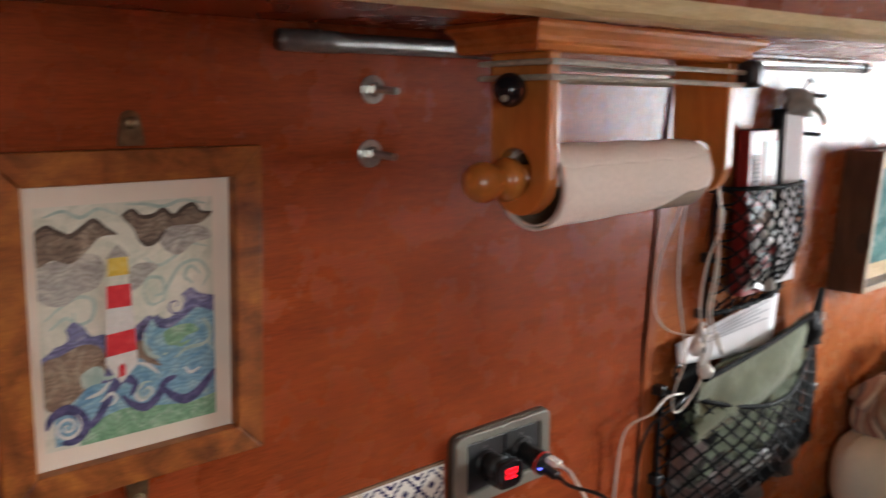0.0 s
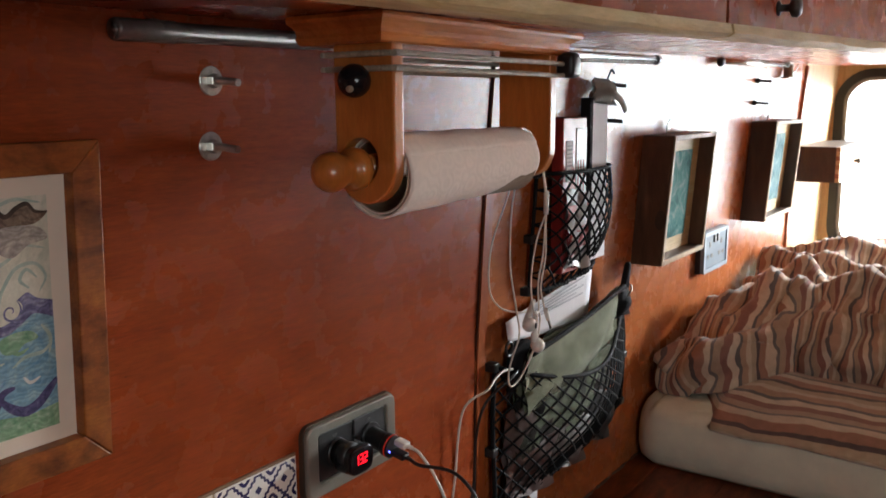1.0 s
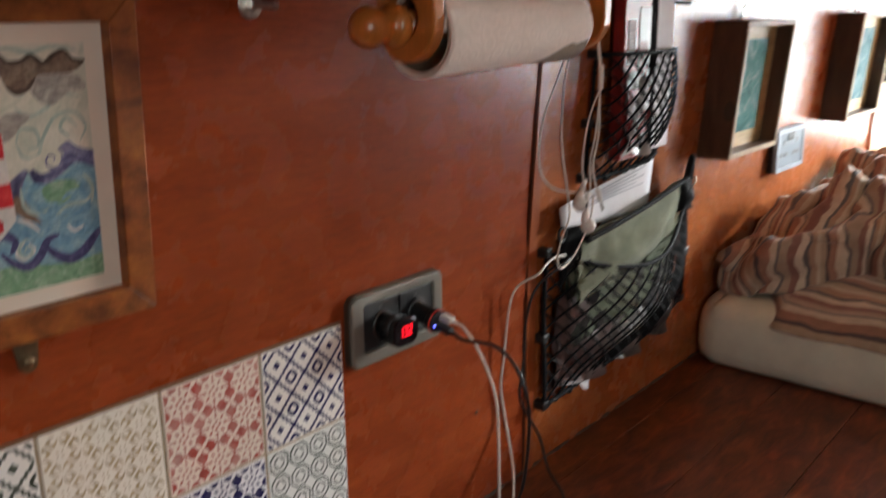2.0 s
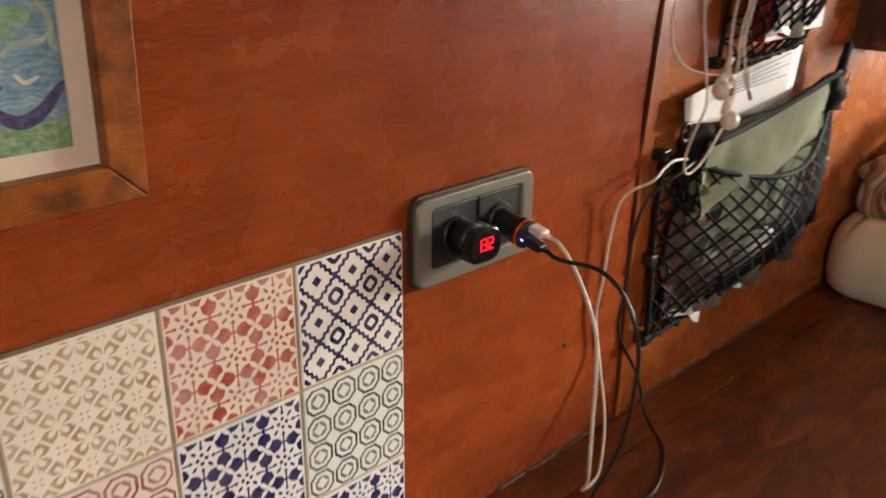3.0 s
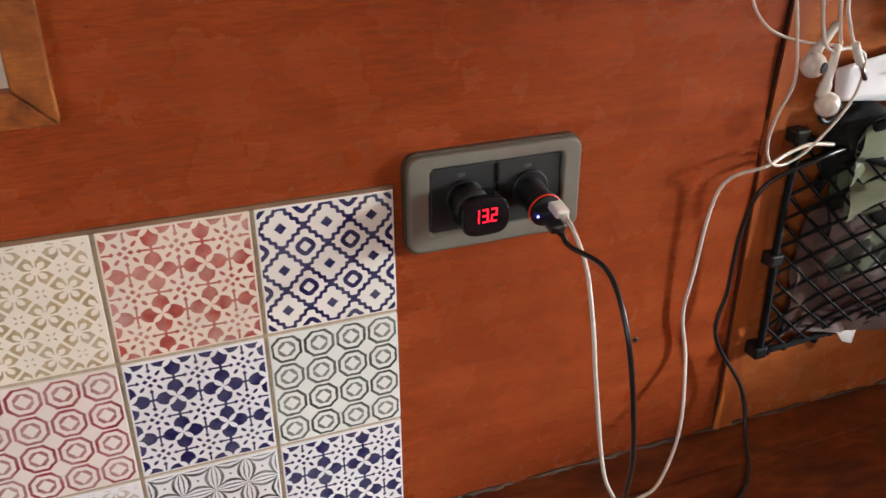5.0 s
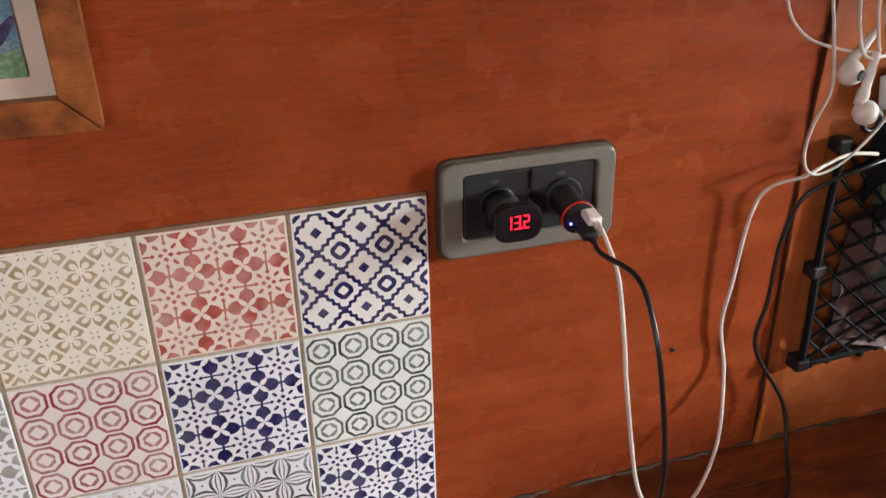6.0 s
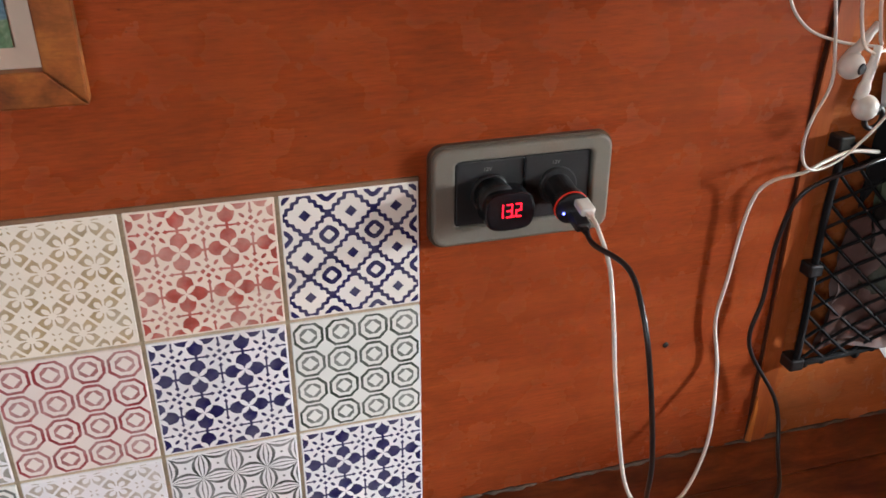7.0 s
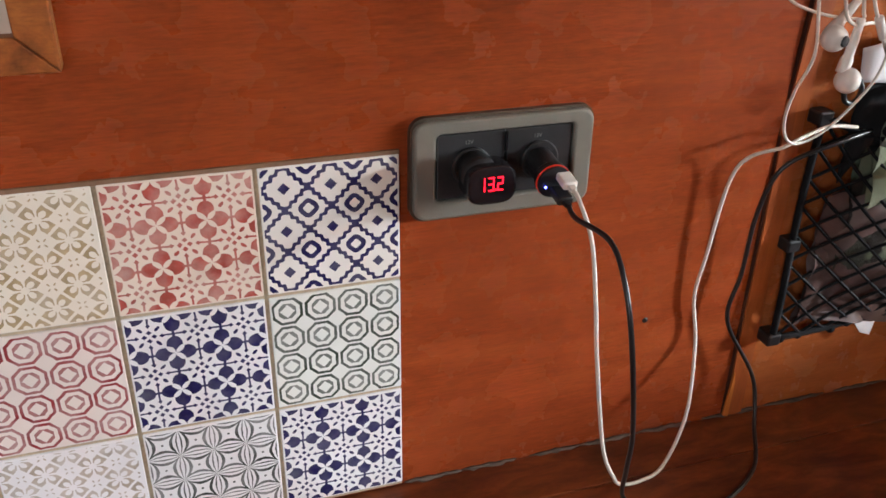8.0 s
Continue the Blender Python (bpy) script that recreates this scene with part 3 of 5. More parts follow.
# ---------------------------------------------------------------- tiles
TILE = 0.100
layout = [[T_lattice_blue, T_star_red, T_petal, T_lattice_green, T_star_blue],
          [T_oct_green, T_star_blue, T_oct_red, T_star_grey, T_petal],
          [T_star_blue, T_circles, T_petal_grey, T_oct_green, T_oct_red]]
splash = thing("splashback", "splashback of patterned tiles in blue, red, beige and green", "tiles", (-0.25, 0, TOP))
part("grout_bed", box(B(), -0.4995, -0.0006, -0.0024, 0.0005, TOP + 0.002, 1.1985), M_grout, splash, "sandy grout lines")
part("edge_line", box(B(), -0.4995, -0.0004, -0.0038, 0.0005, 1.1992, 1.2026), plain("brown_edge", (0.20, 0.11, 0.06), 0.7), splash, "brown cut edge along the top")
tile_mesh = {}
for r in range(3):
    for c in range(5):
        mat = layout[r][c]
        if mat.name not in tile_mesh:
            bm = box(B(), -0.0485, 0.0485, -0.0020, 0.0005, -0.0485, 0.0485, 0.0006, 1)
            me = bpy.data.meshes.new("tile")
            bm.to_mesh(me)
            bm.free()
            me.materials.append(mat)
            tile_mesh[mat.name] = me
        ob = new("tile", tile_mesh[mat.name])
        ob.parent = splash
        ob.location = Vector((-TILE * (c + 0.5) + 0.0008, -0.0024, 1.2 - TILE * (r + 0.5) + 0.001)) - Vector(splash.location)

# ---------------------------------------------------------------- 12 volt outlet
outlet = thing("power_outlet", "bronze-grey double 12 volt socket plate with charcoal insert", "socket", (0.075, 0, 1.187))
px0, px1, pz0, pz1 = 0.0078, 0.1440, 1.1485, 1.2225
bm = ring_prism(B(), rounded(px0, px1, pz0, pz1, 0.010, 6), rounded(0.0245, 0.1285, 1.1625, 1.2125, 0.004, 6), -0.0115, 0.0)
plate = part("face_plate", bm, M_plate, outlet, "brushed bronze-grey face plate")
bv = plate.modifiers.new("bevel", "BEVEL")
bv.width, bv.segments, bv.limit_method, bv.angle_limit = 0.0026, 3, "ANGLE", radians(50)
part("back_skirt", ring_prism(B(), rounded(px0 - 0.0018, px1 + 0.0010, pz0 - 0.0018, pz1 + 0.0020, 0.011, 6), rounded(px0 + 0.004, px1 - 0.004, pz0 + 0.004, pz1 - 0.004, 0.008, 6), -0.0070, 0.0), plain("dark_bronze", (0.12, 0.095, 0.07), 0.4, 0.5, 0.05, 400, 0.02), outlet, "dark bronze rim behind the plate")
for cx in (0.0505, 0.1025):
    m_ = part("socket_module", box(B(), cx - 0.0255, cx + 0.0255, -0.0095, -0.001, 1.1630, 1.2120, 0.0012), M_insert, outlet)
    part("socket_ring", lathe(B(), (cx, -0.0095, 1.187), (0, -1, 0), [(0, 0.0145), (0.002, 0.0145), (0.003, 0.0135), (0.003, 0.0)], 28), M_black, outlet)
    flat_text("12V", cx - 0.002, -0.0097, 1.2050, 0.0040, M_print, outlet)
part("lid_catch", box(B(), 0.0755, 0.0775, -0.0107, -0.009, 1.196, 1.2105, 0.0004), M_black_gloss, outlet)

meter = thing("voltmeter_plug", "black plug-in voltmeter showing red glowing digits 13.2", "voltmeter", (0.054, -0.012, 1.186))
part("barrel", lathe(B(), (0.051, -0.012, 1.187), (0.02, -1, -0.05), [(0, 0.0130), (0.008, 0.0130), (0.012, 0.0138), (0.018, 0.0138)], 24), M_black, meter, smooth=True)
MY = -0.0385
hd = prism(B(), [(0.0560 + 0.0180 * (1 if math.cos(a) > 0 else -1) * abs(math.cos(a)) ** 0.55, 1.1830 + 0.0142 * (1 if math.sin(a) > 0 else -1) * abs(math.sin(a)) ** 0.7) for a in [k * math.tau / 40 for k in range(40)]], MY, -0.017)
head = part("display_head", hd, M_black_gloss, meter, "glossy black oval display")
bv = head.modifiers.new("bevel", "BEVEL")
bv.width, bv.segments, bv.limit_method, bv.angle_limit = 0.002, 2, "ANGLE", radians(50)
SEG = {"1": "bc", "3": "abgcd", "2": "abged"}
dx = 0.0463
for ch in "13.2":
    bm = B()
    if ch == ".":
        box(bm, dx - 0.0016, dx - 0.0006, MY - 0.0005, MY + 0.001, 1.1795, 1.1807)
    else:
        wd, ht, th = 0.0042, 0.0100, 0.0008
        z_ = 1.1845
        seg = {"a": (0, wd, ht / 2 - th, ht / 2), "d": (0, wd, -ht / 2, -ht / 2 + th), "g": (0, wd, -th / 2, th / 2), "b": (wd - th, wd, 0.0004, ht / 2), "c": (wd - th, wd, -ht / 2, -0.0004), "e": (0, th, -ht / 2, -0.0004)}
        for s in SEG[ch]:
            a0, a1, b0, b1 = seg[s]
            box(bm, dx + a0, dx + a1, MY - 0.0005, MY + 0.001, z_ + b0, z_ + b1)
        dx += 0.0066
    part("digit", bm, M_seg, meter, "glowing red digit")

charger = thing("usb_charger", "black usb charger with red ring and two cables plugged in", "charger", (0.1, -0.012, 1.186))
ax = Vector((-0.03, -1, -0.17)).normalized()
o = Vector((0.1015, -0.012, 1.187))
part("barrel", lathe(B(), o, ax, [(0, 0.0105), (0.02, 0.0108), (0.022, 0.0122), (0.0305, 0.0122), (0.0306, 0.0)], 28), M_black, charger, smooth=False)
part("red_ring", lathe(B(), o + ax * 0.0270, ax, [(0, 0.01235), (0.0004, 0.0127), (0.0012, 0.0127), (0.0016, 0.01235)], 28), M_ring, charger, "red glowing rim")
part("led", ball(B(), o + ax * 0.0306 + Vector((-0.0065, 0, -0.003)), 0.0009), M_blue, charger, "blue indicator light")
up = Vector((1, 0, 0)).cross(ax).normalized()


def stub(name, off, mat, ln, wd, label):
    c0 = o + ax * 0.030 + Vector((1, 0, 0)) * off[0] + up * off[1]
    bm = B()
    rect = rounded(-wd * 1.25, wd * 1.25, -wd * 0.72, wd * 0.72, wd * 0.4, 3)
    rings_ = []
    for d_, k_ in ((0, 0.96), (0.001, 1.0), (ln - 0.001, 1.0), (ln, 0.92), (ln + 0.001, 0.5), (ln + 0.006, 0.42)):
        rings_.append([bm.verts.new(c0 + ax * d_ + Vector((1, 0, 0)) * (a_ * k_) + up * (b_ * k_)) for a_, b_ in rect])
    for ra, rb in zip(rings_, rings_[1:]):
        for i_ in range(len(rect)):
            bm.faces.new((ra[i_], ra[(i_ + 1) % len(rect)], rb[(i_ + 1) % len(rect)], rb[i_]))
    bm.faces.new(rings_[0]), bm.faces.new(rings_[-1])
    part(name, bm, mat, charger, label)
    return c0 + ax * (ln + 0.005)


e_white = stub("white_usb_plug", (0.0058, -0.0050), M_white, 0.014, 0.0043, "white usb plug")
e_black = stub("black_usb_plug", (0.0030, 0.0060), M_black, 0.016, 0.0046, "black usb plug")

# cables hang from the charger to the worktop and climb to the lower net
wc = thing("white_cable", "thin white usb cable looping down to the worktop", "cable", (0.178, -0.06, TOP))
line = smooth_line([e_white, e_white + ax * 0.012 + Vector((0, 0, -0.002)), (0.108, -0.090, 1.158), (0.103, -0.113, 1.123), (0.107, -0.115, 1.083), (0.130, -0.100, 0.986), (0.152, -0.085, 0.938), (0.174, -0.064, 0.905), (0.196, -0.060, 0.8992), (0.224, -0.050, 0.901), (0.254, -0.030, 0.936), (0.267, -0.008, 0.993), (0.259, -0.006, 1.041), (0.262, -0.008, 1.080), (0.272, -0.013, 1.161), (0.298, -0.032, 1.184), (0.321, -0.028, 1.190), (0.343, -0.026, 1.194), (0.371, -0.024, 1.19)])
part("wire", tube(B(), line, 0.0016, 8), M_white_cable, wc, smooth=True)
bc = thing("black_cable", "thin black usb cable looping over the worktop", "cable", (0.23, -0.08, TOP))
line = smooth_line([e_black, e_black + ax * 0.014 + Vector((0, 0, -0.001)), (0.110, -0.110, 1.168), (0.108, -0.138, 1.150), (0.112, -0.149, 1.108), (0.134, -0.130, 1.022), (0.148, -0.108, 0.965), (0.166, -0.082, 0.910), (0.182, -0.090, 0.8995), (0.225, -0.110, 0.8992), (0.294, -0.080, 0.8992), (0.327, -0.035, 0.908), (0.328, -0.018, 0.952), (0.293, -0.012, 1.015), (0.298, -0.012, 1.062), (0.300, -0.014, 1.120), (0.310, -0.022, 1.162), (0.352, -0.032, 1.183), (0.384, -0.026, 1.186)])
part("wire", tube(B(), line, 0.0019, 8), M_black_cable, bc, smooth=True)


def screw(x, z, r, label, mat=M_steel):
    e = thing("screw", label, "screw", (x, wall_y(z), z), "small screws in the wall")
    bm = lathe(B(), (x, wall_y(z) + 0.0005, z), (0, -1, 0), [(0, r), (0.0008, r), (0.0014, r * 0.6), (0.0014, 0)], 16)
    part("screw_head", bm, mat, e)
    s = B()
    box(s, x - r * 0.6, x + r * 0.6, wall_y(z) - 0.0012, wall_y(z) - 0.0005, z - 0.0003, z + 0.0003)
    box(s, x - 0.0003, x + 0.0003, wall_y(z) - 0.0012, wall_y(z) - 0.0005, z - r * 0.6, z + r * 0.6)
    part("slot", s, M_black, e)


screw(0.2175, 1.022, 0.0026, "tiny dark screw head set in the veneer", M_dark_steel)
screw(1.93, 1.215, 0.004, "dark screw in the pale plywood lining", M_dark_steel)
screw(2.12, 1.205, 0.004, "dark screw in the pale plywood lining", M_dark_steel)

# ---------------------------------------------------------------- bolts through the wall


def bolt(x, z, washer, group, ln=0.031, mat=M_thread):
    y = wall_y(z)
    e = thing("bolt", "steel bolt and nut sticking out of the wall" + (" through a washer" if washer else ""), "bolt", (x, y, z), group)
    if washer:
        bm = lathe(B(), (x, y + 0.0005, z), (0, -1, 0), [(0, 0.0115), (0.0017, 0.0115), (0.002, 0.0110), (0.002, 0.004)], 28)
        part("washer", bm, M_steel, e, "wide zinc washer")
    bm = B()
    tube(bm, [(x, y, z), (x, y - 0.0075, z), (x, y - 0.0082, z)], [0.0056, 0.0056, 0.0046], 6)
    part("nut", bm, mat, e)
    pts, rad = [], []
    for k in range(60):
        pts.append((x, y - 0.008 - (ln - 0.008) * k / 59, z - 0.00003 * k))
        rad.append(0.0027 + (0.0003 if k % 2 else 0))
    part("shank", tube(B(), pts, rad, 10), mat, e)


for zz in (1.548, 1.497):
    bolt(-0.096, zz + 0.0015, True, "bolts with washers", 0.032, M_steel)
for xx, g in ((0.630, "bolts by the nets"), (1.396, "bolts by the rear")):
    for zz in ((1.552, 1.501) if xx < 1 else (1.567, 1.520)):
        bolt(xx, zz, False, g, 0.034, M_dark_steel)

# ---------------------------------------------------------------- curtain rods under the lockers
rod = thing("curtain_rod", "grey tube with a polished inner rod under the lockers", "rod", (0.3, -0.04, 1.585))
part("outer_tube", lathe(B(), (-0.19, -0.040, 1.583), (1, 0, 0.004), [(0.004, 0.0035), (0.0, 0.0050), (0.0, 0.0074), (0.002, 0.0080), (0.05, 0.0080), (0.051, 0.0072), (0.36, 0.0072), (0.362, 0.005)], 20), M_grey_tube, rod, "dull grey outer tube", True)
part("inner_rod", cyl(B(), (0.15, -0.040, 1.585), (0.795, -0.040, 1.593), 0.0062), M_chrome, rod, "polished inner rod", True)
part("coil", tube(B(), [(0.16 + 0.62 * k / 400, -0.040 + 0.0066 * math.cos(k * 0.9), 1.5805 + 0.0028 + 0.0042 * math.sin(k * 0.9) - 0.002 + 0.008 * k / 400) for k in range(401)], 0.0006, 4), M_grey_tube, rod)
for xx in (-0.155, 0.785):
    part("clip", lathe(B(), (xx - 0.005, -0.040, 1.584 + (0.008 if xx > 0 else 0)), (1, 0, 0), [(0, 0.0075), (0.001, 0.0080), (0.005, 0.0080), (0.006, 0.0075)], 18), M_dark_steel if xx > 0 else M_grey_tube, rod)
    part("screw_eye", cyl(B(), (xx, -0.040, 1.590), (xx, -0.028 if xx < 0 else -0.040, 1.5965), 0.0022), M_dark_steel if xx > 0 else M_panel, rod)
rod2 = thing("curtain_rod", "short polished rod held by two clips under the locker", "rod", (1.35, -0.04, 1.59))
part("inner_rod", cyl(B(), (1.10, -0.040, 1.600), (1.60, -0.040, 1.604), 0.0055), M_chrome, rod2, "", True)
for xx in (1.115, 1.585):
    part("clip", lathe(B(), (xx - 0.007, -0.040, lock_z(xx) - 0.0065), (1, 0, 0), [(0, 0.0060), (0.001, 0.0068), (0.007, 0.0068), (0.008, 0.0060)], 18), M_dark_steel, rod2)
    part("screw_eye", cyl(B(), (xx, -0.040, lock_z(xx) - 0.006), (xx, -0.040, lock_z(xx) + 0.001), 0.003), M_dark_steel, rod2)
part("end_cap", ball(B(), (1.10, -0.042, 1.597), 0.0075), M_black, rod2, "black end cap", True)
bm = B()
box(bm, 1.575, 1.607, -0.052, -0.030, 1.607, 1.611, 0.0008)
box(bm, 1.603, 1.607, -0.052, -0.030, 1.576, 1.611, 0.0008)
box(bm, 1.575, 1.607, -0.050, -0.032, 1.574, 1.578, 0.0008)
part("end_bracket", bm, M_thread, rod2, "bent steel end bracket")
part("spring_arm", tube(B(), [(1.606, -0.041, 1.578), (1.640, -0.044, 1.590), (1.668, -0.046, 1.606)], 0.0035, 8), M_chrome, rod2)

# ---------------------------------------------------------------- kitchen roll holder
holder = thing("paper_roll_holder", "orange varnished pine kitchen roll holder hanging under the locker", "roll holder", (0.085, -0.12, 1.59))
prof = [(0.012, 1.5955), (0.0135, 1.5925), (0.0125, 1.5900), (0.008, 1.5880), (0.0035, 1.5850), (0.002, 1.5815), (0.003, 1.5790), (0.001, 1.5755), (-0.002, 1.5740)]
bm = B()
rows = []
for d, z in prof:
    rows.append([bm.verts.new(q) for q in ((-0.056 - d, -0.072, z), (-0.056 - d, -0.155 - d, z), (0.236 + d, -0.155 - d, z), (0.236 + d, -0.072, z))])
for a, c in zip(rows, rows[1:]):
    for i in range(4):
        j = (i + 1) % 4
        bm.faces.new((a[i], a[j], c[j], c[i]))
bm.faces.new(rows[0]), bm.faces.new(rows[-1])
part("moulded_top", bm, M_mould, holder, "ogee-moulded top board")


def cheek_mesh(x0, x1, y0, y1, zb, zt, hole_y, hole_z, hr):
    """A side plate with a round bottom and a round hole."""
    n = 48
    r = (y1 - y0) / 2
    cy, cz = (y0 + y1) / 2, zb + r
    out, inn = [], []
    for k in range(n):
        a = k * math.tau / n
        dy, dz = math.cos(a), math.sin(a)
        t_ = 1e9
        if abs(dy) > 1e-6:
            t_ = min(t_, ((y1 if dy > 0 else y0) - hole_y) / dy)
        if dz > 1e-6:
            t_ = min(t_, (zt - hole_z) / dz)
        py, pz = hole_y + dy * t_, hole_z + dz * t_
        if pz < cz:
            # meet the half round
            bq = (hole_y - cy) * dy + (hole_z - cz) * dz
            cq = (hole_y - cy) ** 2 + (hole_z - cz) ** 2 - r * r
            t_ = -bq + math.sqrt(max(0, bq * bq - cq))
            py, pz = hole_y + dy * t_, hole_z + dz * t_
        out.append((py, pz))
        inn.append((hole_y + hr * dy, hole_z + hr * dz))
    for cyn, czn in ((y0, zt), (y1, zt)):
        k = min(range(n), key=lambda i: (out[i][0] - cyn) ** 2 + (out[i][1] - czn) ** 2)
        out[k] = (cyn, czn)
    return ring_prism(B(), out, inn, x0, x1, "x")


for name, a in (("side_plate", (-0.046, -0.033, -0.158, -0.099, 1.452, 1.5745, -0.1235, 1.4855, 0.0175)), ("side_plate", (0.208, 0.221, -0.153, -0.094, 1.453, 1.5745, -0.120, 1.4855, 0.0175))):
    ob = part(name, cheek_mesh(*a), M_holder, holder)
    bv = ob.modifiers.new("bevel", "BEVEL")
    bv.width, bv.segments, bv.limit_method, bv.angle_limit = 0.002, 2, "ANGLE", radians(40)

dowel = thing("roll_dowel", "turned wooden dowel with a rounded knob carrying the paper roll", "dowel", (-0.06, -0.124, 1.48))
part("spindle", cyl(B(), (-0.05, -0.125, 1.480), (0.243, -0.122, 1.480), 0.0105), M_holder, dowel, "", True)
part("turned_knob", lathe(B(), (-0.046, -0.125, 1.480), (-1, 0.10, -0.03), [(0.0, 0.0140), (0.003, 0.0162), (0.009, 0.0170), (0.013, 0.0150), (0.0145, 0.0118), (0.018, 0.0112), (0.022, 0.0128), (0.027, 0.0148), (0.032, 0.0154), (0.037, 0.0142), (0.042, 0.0112), (0.0455, 0.0066), (0.047, 0.0)], 28), M_holder, dowel, "ball-shaped turned end", True)
part("end_button", lathe(B(), (0.2215, -0.122, 1.480), (1, 0, 0), [(0.0, 0.013), (0.008, 0.0135), (0.014, 0.0115), (0.018, 0.006), (0.019, 0)], 24), M_holder, dowel, "", True)

roll = thing("kitchen_roll", "nearly used up roll of embossed off-white kitchen paper", "paper roll", (0.085, -0.128, 1.472))
bm = B()
rc = Vector((0, -0.129, 1.4725))
spiral = []
turns = 96
for k in range(turns + 1):
    a = k / turns * math.tau * 1.0
    rr_ = 0.0325 + 0.0005 * math.sin(a * 2 + 1) + 0.0009 * k / turns
    spiral.append((rc.y + math.cos(a + 2.6) * rr_, rc.z + math.sin(a + 2.6) * rr_))
# the loose tail sheet at the wall side
tail = [(spiral[-1][0] + 0.0012 * k, spiral[-1][1] - 0.0052 * k + 0.00035 * k * k) for k in range(1, 5)]
path2 = spiral + tail
nx = 40
grid = [[bm.verts.new((-0.031 + 0.208 * i / nx, rc.y + (py - rc.y) * (1.03 - 0.12 * i / nx) + 0.0004 * math.sin(i * 0.7 + j * 0.21), rc.z + 0.003 * i / nx + (pz - rc.z) * (1.03 - 0.12 * i / nx) + 0.0004 * math.cos(i * 0.5 + j * 0.33))) for i in range(nx + 1)] for j, (py, pz) in enumerate(path2)]
for a, c in zip(grid, grid[1:]):
    for i in range(nx):
        bm.faces.new((a[i], a[i + 1], c[i + 1], c[i]))
paper = part("paper", bm, M_roll, roll, smooth=True)
so = paper.modifiers.new("thick", "SOLIDIFY")
so.thickness, so.offset = 0.0018, -1
ol = [(rc.y + 0.0302 * math.cos(a), rc.z + 0.0302 * math.sin(a)) for a in [k * math.tau / 48 for k in range(48)]]
il = [(rc.y + 0.0291 * math.cos(a), rc.z + 0.0291 * math.sin(a)) for a in [k * math.tau / 48 for k in range(48)]]
part("wound_paper", ring_prism(B(), ol, il, -0.0295, 0.06, "x"), M_roll, roll)
il2 = [(rc.y + 0.0282 * math.cos(a), rc.z + 0.0282 * math.sin(a)) for a in [k * math.tau / 48 for k in range(48)]]
part("core", ring_prism(B(), il, il2, -0.0292, 0.174, "x"), M_core, roll, "brown cardboard core")

elastic = thing("elastic_cord", "beige elastic cord stretched round the roll holder with black toggles", "cord", (0.09, -0.16, 1.56))
for i, z in enumerate((1.5665, 1.5555)):
    pts = smooth_line([(-0.049, -0.094, z), (-0.0495, -0.120, z), (-0.0495, -0.150, z), (-0.047, -0.1605, z), (-0.040, -0.1625, z), (0.05, -0.1615, z - 0.0005), (0.15, -0.1595, z - 0.0005), (0.222, -0.158, z - 0.001), (0.232, -0.158, 1.5645 - 0.003 * i)], 10)
    rad = [0.0021 + (0.00035 if k % 2 else 0) for k in range(len(pts))]
    part("strand", tube(B(), pts, rad, 8), M_cord, elastic)
    pts = [(-0.049, -0.094, z), (-0.040, -0.0915, z), (0.08, -0.0905, z), (0.21, -0.089, z), (0.2235, -0.092, z), (0.2255, -0.125, z), (0.232, -0.155, 1.5645 - 0.003 * i)]
    part("strand", tube(B(), smooth_line(pts, 6), 0.002, 8), M_cord, elastic)
part("ball_toggle", ball(B(), (-0.0575, -0.130, 1.5465), 0.0128), M_black_gloss, elastic, "shiny black ball", True)
part("button_eye", ball(B(), (-0.0675, -0.134, 1.5405), 0.0035, 0.6, 1, 0.8), M_cord, elastic)
bm = box(B(), 0.224, 0.246, -0.169, -0.149, 1.552, 1.577, 0.006, 3)
part("toggle", bm, M_black, elastic, "black plastic toggle", True)

# ---------------------------------------------------------------- earphones
ear = thing("earphones", "white wired earphones hung over the end of the dowel", "earphones", (0.24, -0.12, 1.48))


def strand(pts, r=0.0011):
    part("wire", tube(B(), smooth_line(pts, 10), r, 6), M_white_cable, ear, smooth=True)


HK = (0.231, -0.122, 1.492)
strand([(0.231, -0.112, 1.47), HK, (0.233, -0.134, 1.478), (0.242, -0.134, 1.45), (0.249, -0.132, 1.435)])
strand([(0.234, -0.110, 1.475), (0.234, -0.122, 1.493), (0.236, -0.133, 1.476), (0.247, -0.132, 1.45), (0.251, -0.132, 1.435)])
strand([(0.250, -0.132, 1.413), (0.238, -0.128, 1.385), (0.231, -0.126, 1.345), (0.240, -0.124, 1.31), (0.252, -0.122, 1.300)])
strand([(0.251, -0.132, 1.413), (0.249, -0.13, 1.37), (0.243, -0.128, 1.34), (0.252, -0.124, 1.312), (0.258, -0.12, 1.305)])
strand([(0.252, -0.131, 1.413), (0.255, -0.13, 1.37), (0.249, -0.128, 1.335), (0.256, -0.127, 1.316), (0.262, -0.126, 1.306)])
strand([(0.231, -0.112, 1.47), (0.226, -0.105, 1.42), (0.228, -0.102, 1.36), (0.236, -0.105, 1.31), (0.238, -0.108, 1.280), (0.234, -0.102, 1.255), (0.236, -0.096, 1.235), (0.244, -0.092, 1.219), (0.258, -0.090, 1.214), (0.280, -0.090, 1.224), (0.306, -0.092, 1.255), (0.306, -0.096, 1.285), (0.284, -0.104, 1.296), (0.262, -0.112, 1.298)], 0.0011)
strand([(0.234, -0.110, 1.475), (0.224, -0.100, 1.43), (0.213, -0.088, 1.38), (0.213, -0.085, 1.335), (0.225, -0.090, 1.312), (0.245, -0.100, 1.303), (0.27, -0.108, 1.300)], 0.0010)
